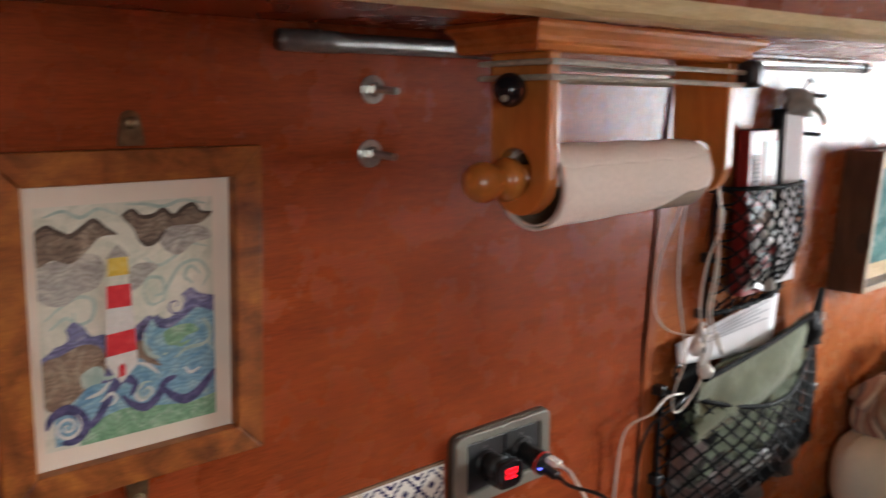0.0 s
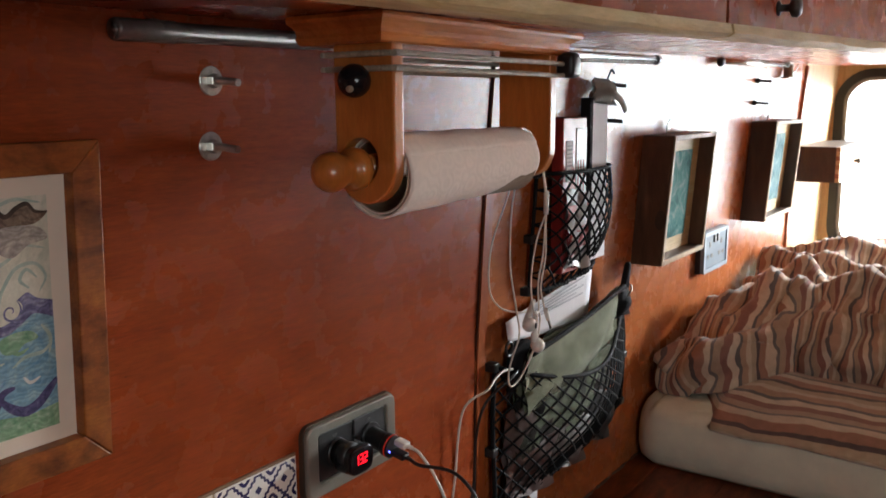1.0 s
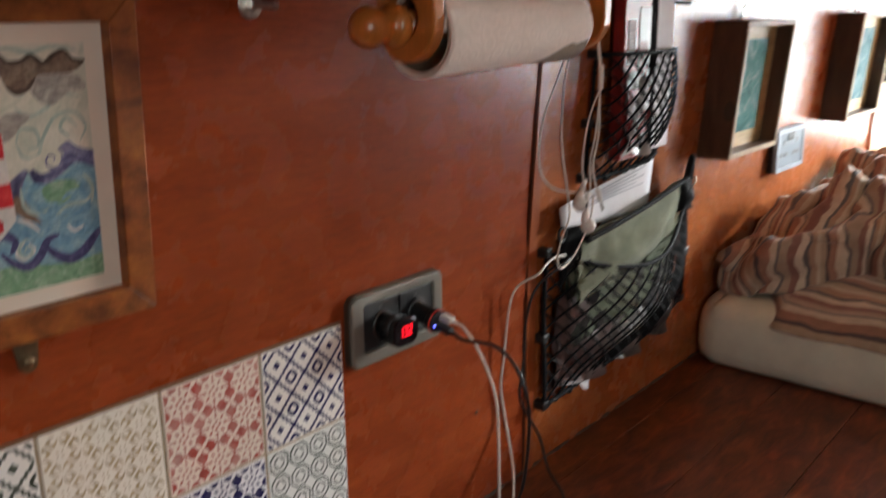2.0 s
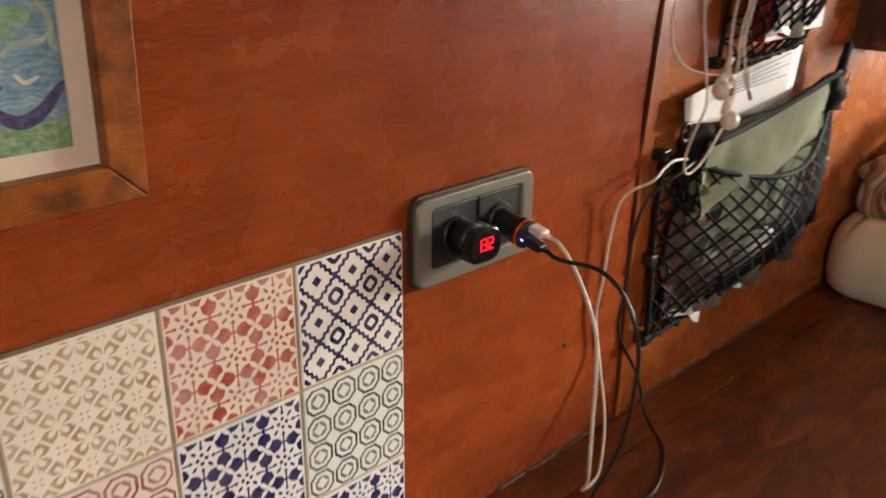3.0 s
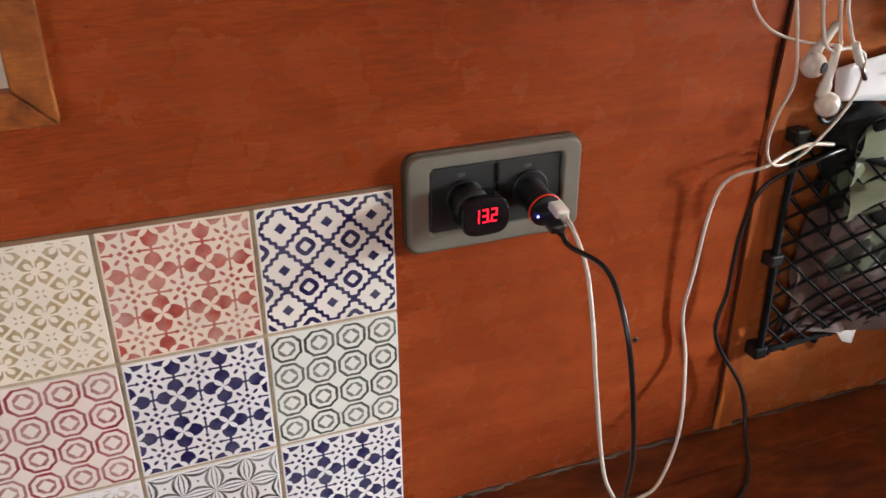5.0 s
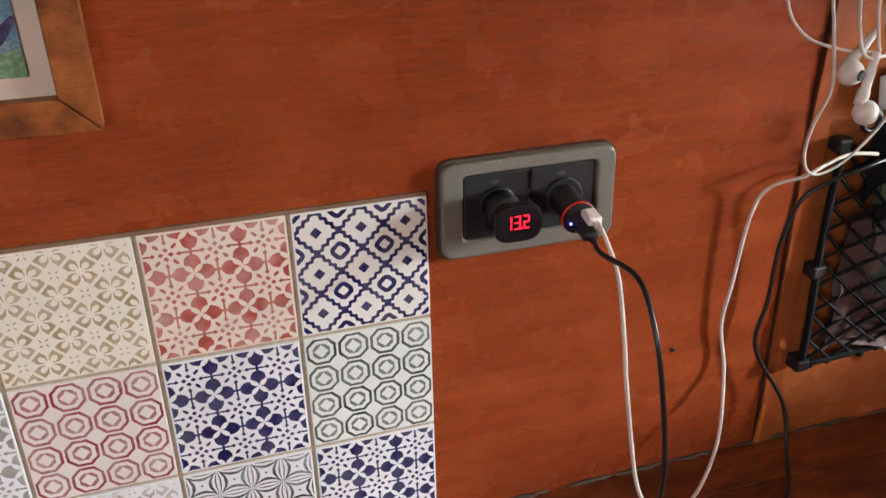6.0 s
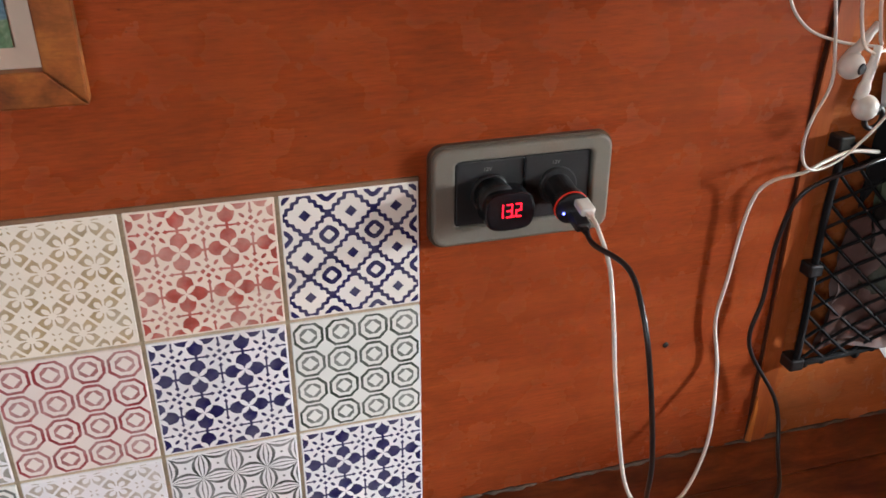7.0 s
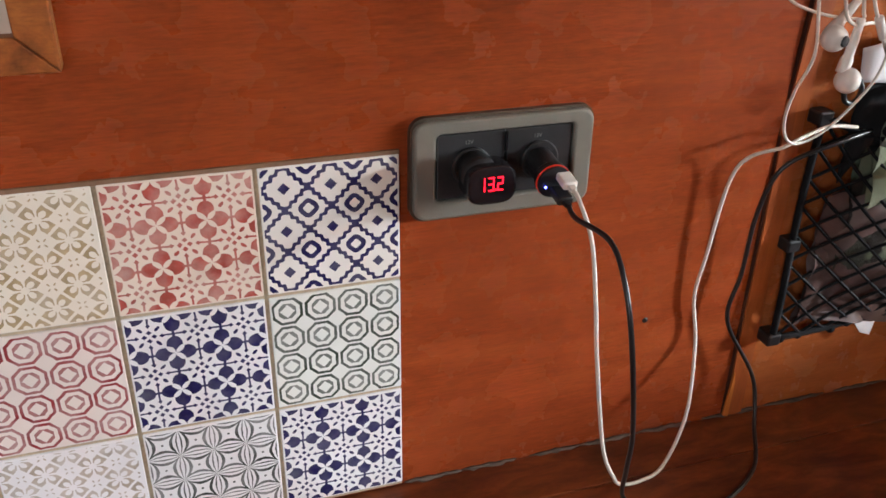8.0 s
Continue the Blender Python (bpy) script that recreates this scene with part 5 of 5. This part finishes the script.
pouch = thing("canvas_pouch", "olive green canvas pouch with dark trim stuffed in the net", "pouch", (0.55, -0.03, 1.05))
part("cloth_body", puffy(B(), lambda u, v: (0.385 + 0.315 * u, -0.019 + 0.003 * math.sin(8 * u), 1.165 - 0.125 * v + 0.035 * u + 0.006 * math.sin(7 * u + 2)), 0.010), M_camo, pouch, "camouflage patterned lower body", True)
part("flap", puffy(B(), lambda u, v: (0.392 + 0.285 * u, -0.034 + 0.004 * math.sin(6 * u + 3 * v), 1.205 - 0.085 * v + 0.038 * u + 0.004 * math.sin(9 * u)), 0.012), M_olive, pouch, "olive canvas flap", True)
part("zip_edge", tube(B(), smooth_line([(0.395, -0.040, 1.206), (0.47, -0.044, 1.216), (0.56, -0.046, 1.229), (0.64, -0.044, 1.240), (0.684, -0.040, 1.244)]), 0.0035, 8), M_blackcloth, pouch, "black zip edge", True)
part("corner_patch", puffy(B(), lambda u, v: (0.668 + 0.045 * u, -0.034, 1.243 - 0.05 * v), 0.012, 8, 8), M_blackcloth, pouch, "black corner patch", True)
part("webbing_loop", tube(B(), smooth_line([(0.70, -0.030, 1.225), (0.694, -0.036, 1.25), (0.700, -0.038, 1.272), (0.709, -0.034, 1.268), (0.713, -0.030, 1.24), (0.712, -0.028, 1.21)]), 0.0055, 8), M_blackcloth, pouch, "black webbing loop", True)
part("snap_hook", tube(B(), smooth_line([(0.662, -0.056, 1.234), (0.668, -0.058, 1.241), (0.676, -0.056, 1.240), (0.682, -0.052, 1.248)]), 0.0014, 8), M_thread, pouch, "steel snap hook", True)
bag = thing("dark_bag", "black cloth bag bundled into one end of the net", "bag", (0.39, -0.03, 1.08))
part("cloth", puffy(B(), lambda u, v: (0.372 + 0.080 * u, -0.016 - 0.013 * u, 1.212 - (0.075 - 0.02 * math.sin(6 * u)) * v + 0.012 * math.sin(5 * u)), 0.007, 14, 18), M_blackcloth, bag, smooth=True)
part("ring", tube(B(), [(0.352 + 0.008 * math.cos(a), -0.030, 1.222 + 0.009 * math.sin(a)) for a in [k * math.tau / 16 for k in range(16)]], 0.0022, 6, closed=True), M_black, bag, "black plastic ring", True)
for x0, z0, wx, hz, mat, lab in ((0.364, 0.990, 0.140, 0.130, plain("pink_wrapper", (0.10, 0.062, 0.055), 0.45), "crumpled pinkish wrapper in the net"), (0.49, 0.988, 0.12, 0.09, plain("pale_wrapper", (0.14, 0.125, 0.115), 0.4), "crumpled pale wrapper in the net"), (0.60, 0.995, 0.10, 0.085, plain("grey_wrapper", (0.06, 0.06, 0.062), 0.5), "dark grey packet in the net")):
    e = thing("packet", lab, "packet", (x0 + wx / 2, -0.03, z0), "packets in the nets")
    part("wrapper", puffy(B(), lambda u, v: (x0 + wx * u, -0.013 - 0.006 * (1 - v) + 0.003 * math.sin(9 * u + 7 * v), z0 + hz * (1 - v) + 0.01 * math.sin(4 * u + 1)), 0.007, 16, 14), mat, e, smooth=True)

sheet = thing("letter", "white printed letter tucked between wall and net", "paper", (0.46, -0.03, 1.2))
bm = B()
cs = [(0.366, -0.020, 1.226), (0.588, -0.020, 1.200), (0.598, -0.022, 1.287), (0.364, -0.020, 1.252)]
rows = []
for j in range(7):
    f = j / 6
    row = []
    for i in range(13):
        g = i / 12
        p = (Vector(cs[0]) * (1 - g) + Vector(cs[1]) * g) * (1 - f) + (Vector(cs[3]) * (1 - g) + Vector(cs[2]) * g) * f
        row.append(bm.verts.new(p + Vector((0, 0.003 * math.sin(4 * g + f), 0))))
    rows.append(row)
for a, c in zip(rows, rows[1:]):
    for i in range(12):
        bm.faces.new((a[i], a[i + 1], c[i + 1], c[i]))
ob = part("page", bm, M_paper, sheet, smooth=True)
so = ob.modifiers.new("thick", "SOLIDIFY")
so.thickness = 0.0006
for k in range(5):
    f = 0.62 + 0.075 * k
    a = Vector(cs[0]) * (1 - f) + Vector(cs[3]) * f
    c = Vector(cs[1]) * (1 - f) + Vector(cs[2]) * f
    g0, g1 = 0.25 + 0.06 * (k % 3), 0.9 - 0.1 * (k % 2)
    p0, p1 = a + (c - a) * g0, a + (c - a) * g1
    bm = B()
    q = [p0 + Vector((0, -0.0035, -0.001)), p1 + Vector((0, -0.0035, -0.001)), p1 + Vector((0, -0.0035, 0.001)), p0 + Vector((0, -0.0035, 0.001))]
    bm.faces.new([bm.verts.new(z) for z in q])
    part("text_line", bm, M_ink, sheet)
clear = thing("paper_scrap", "pale scrap of paper sticking out under the net", "paper", (0.46, -0.012, 0.96))
bm = B()
bm.faces.new([bm.verts.new(q) for q in ((0.432, -0.012, 0.992), (0.462, -0.012, 0.994), (0.455, -0.015, 0.972), (0.444, -0.014, 0.976))])
ob = part("scrap", bm, M_paper, clear)
ob.modifiers.new("thick", "SOLIDIFY").thickness = 0.0005

# packets in the small net
M_redpack = plain("red_packet", (0.26, 0.022, 0.020), 0.35, vary=0.2, scale=40)
M_foil = plain("pale_packet", (0.30, 0.27, 0.25), 0.3, vary=0.15, scale=40)
red = thing("cardboard_packet", "red and white cardboard packet standing in the small net", "packet", (0.50, -0.03, 1.29))
part("carton", box(B(), 0.464, 0.533, -0.0440, -0.027, 1.300, 1.508, 0.0015), M_redpack, red, "red carton side")
part("top_flap", box(B(), 0.4645, 0.5325, -0.0436, -0.0275, 1.496, 1.5088, 0.001), M_blackcloth, red, "dark top band")
part("label_panel", box(B(), 0.501, 0.5315, -0.0450, -0.0436, 1.398, 1.494, 0.0003), M_foil, red, "white label panel")
part("barcode_panel", box(B(), 0.472, 0.491, -0.0450, -0.0436, 1.424, 1.478, 0.0003), M_paper, red, "white barcode panel")
for k in range(9):
    part("text_bar", box(B(), 0.474, 0.4885, -0.0456, -0.0449, 1.428 + 0.0053 * k, 1.4295 + 0.0053 * k + 0.0008 * (k % 2)), M_ink, red)
for k in range(3):
    part("text_bar", box(B(), 0.505 + 0.008 * k, 0.5075 + 0.008 * k, -0.0456, -0.0449, 1.408, 1.451), M_redpack, red)
wp = thing("plastic_packet", "glossy white and red plastic packet in the small net", "packet", (0.525, -0.03, 1.29))
part("wrapper", puffy(B(), lambda u, v: (0.470 + 0.062 * u, -0.046 + 0.003 * math.sin(7 * v + 4 * u), 1.410 - 0.105 * v + 0.004 * math.sin(6 * u)), 0.003, 12, 16), M_foil, wp, smooth=True)
part("red_band", puffy(B(), lambda u, v: (0.4695 + 0.063 * u, -0.0462, 1.392 - 0.06 * v), 0.0040, 12, 10), M_redpack, wp, "red printed band", True)
fl = thing("document_folder", "white folder with a black spine standing in the small net", "folder", (0.585, -0.03, 1.29))
part("cover_board", box(B(), 0.5535, 0.604, -0.042, -0.030, 1.305, 1.530, 0.0015), M_paper, fl)
part("spine", box(B(), 0.5425, 0.553, -0.044, -0.029, 1.305, 1.534, 0.0015), M_blackcloth, fl, "black spine")
tie = thing("cloth_tie", "grey cloth tie knotted round a wall bolt", "tie", (0.63, -0.03, 1.54))
part("knot", puffy(B(), lambda u, v: (0.548 + 0.072 * u, -0.046 + 0.004 * math.sin(9 * u), 1.562 - 0.034 * v - 0.006 * u), 0.010, 10, 8), cloth("grey_cloth", (0.24, 0.23, 0.20)), tie, smooth=True)
part("tail", tube(B(), smooth_line([(0.606, -0.050, 1.540), (0.622, -0.055, 1.528), (0.636, -0.055, 1.515)]), 0.005, 8, flat=0.4), cloth("pale_cloth", (0.5, 0.47, 0.42)), tie, smooth=True)
part("wire_hook", tube(B(), smooth_line([(0.598, -0.042, 1.558), (0.602, -0.047, 1.572), (0.612, -0.047, 1.568)]), 0.0016, 6), M_dark_steel, tie, "dark wire hook", True)

# ---------------------------------------------------------------- box frames on the wall


def box_frame(x0, x1, z0, z1, yfr, mat, label, pic_mat, nm):
    th = 0.009
    e = thing("box_frame", label, "box frame", ((x0 + x1) / 2, -0.02, z0), "box frames")
    yb = wall_y((z0 + z1) / 2) - 0.001
    for nm_, a in (("side_board", (x0, x0 + th, z0, z1)), ("side_board", (x1 - th, x1, z0, z1)), ("top_board", (x0 + th, x1 - th, z1 - th, z1)), ("bottom_board", (x0 + th, x1 - th, z0, z0 + th))):
        part(nm_, box(B(), a[0], a[1], yfr + 0.0025, yb, a[2], a[3], 0.0006, 1), mat, e)
        part("front_edge", box(B(), a[0] + 0.0003, a[1] - 0.0003, yfr, yfr + 0.0024, a[2] + 0.0003, a[3] - 0.0003, 0.0008, 1), M_boxedge, e, "pale worn front edge")
    yb = yfr + 0.034
    part("back_board", box(B(), x0 + th, x1 - th, yb - 0.006, yb - 0.002, z0 + th, z1 - th), M_pine, e, "pale wooden back")
    w_, h_ = x1 - x0, z1 - z0
    part("small_picture", box(B(), x0 + w_ * 0.20, x1 - w_ * 0.22, yb - 0.0085, yb - 0.0062, z0 + h_ * 0.16, z1 - h_ * 0.14), pic_mat, e, "small teal picture")
    xm = x0 + w_ * 0.42
    zt = z1
    part("hook_loop", tube(B(), smooth_line([(xm, wall_y(zt) + 0.002, zt - 0.004), (xm, wall_y(zt) + 0.001, zt + 0.012), (xm + 0.004, wall_y(zt) - 0.001, zt + 0.022), (xm + 0.010, wall_y(zt) + 0.001, zt + 0.024)]), 0.0014, 6), M_thread, e, "steel hanging loop", True)
    bm = lathe(B(), (xm + 0.006, wall_y(zt) + 0.0005, zt + 0.014), (0, -1, 0), [(0, 0.009), (0.0014, 0.009), (0.0016, 0.0075), (0.0016, 0.0)], 18)
    part("wall_plate", bm, M_steel, e, "round steel wall plate")
    if nm == 1:
        zn = z0 + h_ * 0.36
        bm = B()
        tube(bm, [(x0 - 0.0006, yfr + 0.0105, zn), (x0 + 0.004, yfr + 0.0105, zn)], 0.0095, 20)
        for v_ in bm.verts:
            v_.co.z = zn + (v_.co.z - zn) * 1.7
        part("finger_hole", bm, M_boxdark, e, "dark oval finger hole")
    # hangs parallel to the leaning wall
    for ob in e.children:
        ob.data.transform(Matrix(((1, 0, 0, 0), (0, 1, -0.075, 0.075 * h_ / 2), (0, 0, 1, 0), (0, 0, 0, 1))))


def teal(name, a, c):
    m, t, b = base(name, 0.85, spec=0.2)
    v = coords(t)
    t.links.new(ramp(t, noise_of(t, v, 28, 5, 0.6, 1.0), (0.35, a), (0.5, c), (0.66, (0.24, 0.32, 0.28))), b.inputs["Base Color"])
    return m


box_frame(0.793, 1.000, 1.258, 1.473, -0.066, M_boxwood, "brown wooden box frame on the wall with small teal picture", teal("teal_picture", (0.02, 0.09, 0.085), (0.06, 0.19, 0.175)), 1)
box_frame(1.405, 1.645, 1.258, 1.480, -0.066, M_boxdark, "dark brown wooden box frame hung on the wall near the bed", teal("blue_picture", (0.03, 0.08, 0.10), (0.09, 0.19, 0.21)), 2)

# three-pin mains socket
mains = thing("mains_socket", "brushed steel double mains socket with black pin holes", "socket", (1.213, -0.008, 1.22))
part("back_box", box(B(), 1.140, 1.288, -0.012, 0.0, 1.182, 1.266, 0.001), M_black, mains, "dark backing")
part("steel_plate", box(B(), 1.142, 1.288, -0.018, -0.012, 1.184, 1.264, 0.002), plain("steel_plate", (0.09, 0.13, 0.17), 0.6, 0.0, 0.08, 200), mains, "steel face plate")
part("rim", ring_prism(B(), rounded(1.1405, 1.2895, 1.1825, 1.2655, 0.005, 4), rounded(1.149, 1.281, 1.191, 1.257, 0.003, 4), -0.0200, -0.0120), plain("pale_blue_rim", (0.26, 0.34, 0.41), 0.5, 0.0, 0.05, 200), mains, "pale blue-white rim")
for cx in (1.180, 1.250):
    for dx_, dz_, w_, h_ in ((0, 0.016, 0.007, 0.011), (-0.012, -0.008, 0.010, 0.008), (0.012, -0.008, 0.010, 0.008)):
        part("pin_hole", box(B(), cx + dx_ - w_ / 2 - 0.001, cx + dx_ + w_ / 2 + 0.001, -0.0188, -0.0178, 1.222 + dz_ - h_ / 2, 1.222 + dz_ + h_ / 2), M_black, mains)
for cx in (1.205, 1.225):
    part("rocker", box(B(), cx - 0.006, cx + 0.006, -0.021, -0.0178, 1.240, 1.256, 0.001), M_insert, mains)

mains.location = Vector(mains.location) + Vector((-0.018, 0, 0.001))

# little drawer box with a striped front
db = thing("drawer_box", "small dark box with a striped wooden drawer front and knob", "drawer", (2.0, -0.05, 1.315))
part("carcass", box(B(), 1.835, 2.21, -0.113, -0.012, 1.312, 1.404, 0.001), M_boxdark, db)
cols = [(0.55, 0.38, 0.20), (0.34, 0.15, 0.07), (0.62, 0.47, 0.28), (0.42, 0.22, 0.10), (0.58, 0.42, 0.24), (0.30, 0.14, 0.07), (0.60, 0.45, 0.26), (0.45, 0.26, 0.13)]
for k, c in enumerate(cols):
    z0 = 1.3125 + k * 0.0114
    part("striped_slat", box(B(), 1.836, 2.209, -0.124, -0.1135, z0, z0 + 0.0110, 0.0008, 1), wood("slat_%s" % "abcdefgh"[k], tuple(i * 0.8 for i in c), c, tuple(min(1, i * 1.15) for i in c), 0.45, (4, 30, 30)), db)
part("drawer_knob", lathe(B(), (2.03, -0.124, 1.358), (0, -1, 0), [(0, 0.004), (0.006, 0.004), (0.009, 0.008), (0.014, 0.008), (0.016, 0.0)], 16), M_dark_steel, db, "dark knob", True)

# ---------------------------------------------------------------- bed
mat_ = thing("mattress", "thick mattress in a cream fitted sheet on the platform", "mattress", (1.5, -0.9, TOP))
bm = B()


def mattress_outline(n=72):
    out = []
    x0, x1, y0, y1 = 0.812, 2.225, -0.90, -0.012
    for cx, cy, s, r in ((x1 - 0.06, y1 - 0.06, 0, 0.06), (x0 + 0.055, y1 - 0.045, 1, 0.05), (x0 + 0.09, y0 + 0.09, 2, 0.09), (x1 - 0.06, y0 + 0.06, 3, 0.06)):
        for k in range(13):
            a = (s + k / 12) * math.pi / 2
            out.append((cx + r * math.cos(a), cy + r * math.sin(a)))
        if s in (1, 3):
            ya_, yb_ = out[-1][1], (y0 + 0.09 if s == 1 else y1 - 0.06)
            for k in range(1, 30):
                out.append((out[-1][0] if s == 3 else x0 + 0.005, ya_ + (yb_ - ya_) * k / 30))
    return out


ol = mattress_outline()
cxm, cym = 1.54, -0.45
levels = [(0.000, -0.012), (0.010, 0.0), (0.030, 0.006), (0.060, 0.008), (0.085, 0.003), (0.100, -0.010), (0.108, -0.028), (0.112, -0.06)]
ringsv = []
for li, (dz, off) in enumerate(levels):
    ring = []
    for (x, y) in ol:
        d = Vector((x - cxm, y - cym, 0)).normalized()
        wr = 0.004 * noise.noise(Vector((x * 6, y * 6, dz * 22))) + 0.003 * noise.noise(Vector((x * 17, y * 17, dz * 5)))
        dx_ = off + wr
        yy = min(-0.006, y + (dx_ if d.y > 0.5 else 0) * 0.3)
        ring.append(bm.verts.new((x - (1 if x < 1.5 else -1) * dx_, yy, TOP + dz + 0.0005)))
    ringsv.append(ring)
for a, c in zip(ringsv, ringsv[1:]):
    for i in range(len(ol)):
        j = (i + 1) % len(ol)
        bm.faces.new((a[i], a[j], c[j], c[i]))
bm.faces.new(ringsv[0]), bm.faces.new(ringsv[-1])
part("fitted_sheet", bm, M_sheet, mat_, smooth=True)


def fold(x, y, s):
    return 1 - 1.5 * abs(noise.noise(Vector((x, y, s)))) ** 0.75


def cloth_sheet(name, label, nu, nv, S, material, cat, thick=0.006):
    bm = B()
    uv = bm.loops.layers.uv.new("UVMap")
    g = [[bm.verts.new(S(i / nu, j / nv)) for i in range(nu + 1)] for j in range(nv + 1)]
    for j in range(nv):
        for i in range(nu):
            f = bm.faces.new((g[j][i], g[j][i + 1], g[j + 1][i + 1], g[j + 1][i]))
            for lp, (a, c) in zip(f.loops, ((i, j), (i + 1, j), (i + 1, j + 1), (i, j + 1))):
                lp[uv].uv = (a / nu, c / nv)
    e = thing(name, label, cat, (1.5, -0.7, 1.0))
    ob = part("cover", bm, material, e, smooth=True)
    ob.modifiers.new("thick", "SOLIDIFY").thickness = thick
    return e


MT = TOP + 0.112


def S_spread(u, v):
    # u: from the edge by the camera towards the rear, v: from the wall outwards
    y = -0.09 - 0.80 * v
    x_edge = 0.826 - 0.02 * min(1, v * 12) + 0.012 * noise.noise(Vector((0.3, y * 4, 1)))
    x = x_edge + 0.55 * u + max(0, 0.16 - v * 2.4) * 0.5
    z = MT + 0.006 + 0.016 * min(1, u * 3) + 0.010 * noise.noise(Vector((x * 5, y * 9, 2))) + 0.010 * (fold(x * 3, y * 5, 4) - 0.6) * min(1, u * 4)
    if u < 0.09:
        z -= (0.09 - u) * 0.28
    return (x, y, max(z, MT + 0.002 - (0.09 - min(u, 0.09)) * 0.28))


cloth_sheet("bedspread", "striped pink, cream and grey bedspread lying flat on the mattress", 90, 150, S_spread, M_cover, "bedding", 0.004)


def S_duvet(u, v):
    # u: across from the wall outwards, v: from the folded edge to the rear window
    y = -0.022 - 0.86 * u
    sw = min(1.0, max(0.0, (u - 0.09) / 0.14))
    edge = 0.895 + 0.19 * sw * sw * (3 - 2 * sw) + 0.03 * noise.noise(Vector((y * 5, 0.2, 3)))
    lip = min(1.0, v / 0.16)
    if v < 0.16:
        a = lip * math.pi * 0.5
        x = edge + 0.075 * (1 - math.cos(a)) - 0.02 * math.sin(lip * math.pi)
        h = 0.116 * math.sin(a)
    else:
        x = edge + 0.075 + (v - 0.16) / 0.84 * (2.19 - edge - 0.075)
        h = 0.116
    f = max(0, (v - 0.16) / 0.84)
    ridge = 0.040 * (fold(x * 2.6 + y * 1.3, y * 2.2, 7) - 0.6) + 0.016 * (fold(x * 5.5 - y * 3, y * 5 + x, 9) - 0.6) + 0.007 * (fold(x * 11, y * 11, 5) - 0.6)
    wv = 0.05 * noise.noise(Vector((x * 5, y * 5, 1)))
    for amp, d in ((0.030, y + 0.15 + 0.10 * (x - 1.3) + wv), (0.050, x - 1.22 + 0.25 * (y + 0.3) + wv), (0.055, x - 1.46 - 0.45 * (y + 0.3) - wv), (0.045, x - 1.72 + 0.3 * (y + 0.3) + wv), (0.040, x - 1.05 - 0.7 * (y + 0.55) + wv)):
        ridge += amp * math.exp(-abs(d) / 0.05) - 0.010
    hump = 0.045 * math.exp(-((x - 1.25) / 0.22) ** 2 - ((y + 0.32) / 0.25) ** 2) + 0.05 * math.exp(-((x - 1.75) / 0.2) ** 2 - ((y + 0.12) / 0.2) ** 2) + 0.06 * math.exp(-((x - 1.6) / 0.25) ** 2 - ((y + 0.75) / 0.3) ** 2)
    wallside = min(1.0, u / 0.18)
    far = min(1.0, max(0.3, (y + 0.95) / 0.25))
    crumple = 0.055 * (fold(x * 7 + y * 5, y * 11, 11) - 0.6) * max(0.25, 1 - 3 * max(0, v - 0.1))
    h = h * far * (0.85 + 0.15 * math.sin(wallside * math.pi / 2)) + (ridge + hump + crumple) * far * (0.35 + 0.65 * lip)
    z = MT + 0.014 + max(-0.008, h)
    x += 0.018 * noise.noise(Vector((y * 9, z * 14, 4))) * lip + 0.034 * noise.noise(Vector((y * 18, v * 22, 6))) * (1 - f)
    return (x, min(-0.016, y + 0.008 * noise.noise(Vector((x * 9, z * 9, 8)))), z)


cloth_sheet("duvet", "rumpled duvet in a striped brown, pink and cream cover", 170, 150, S_duvet, M_duvet, "bedding", 0.012)
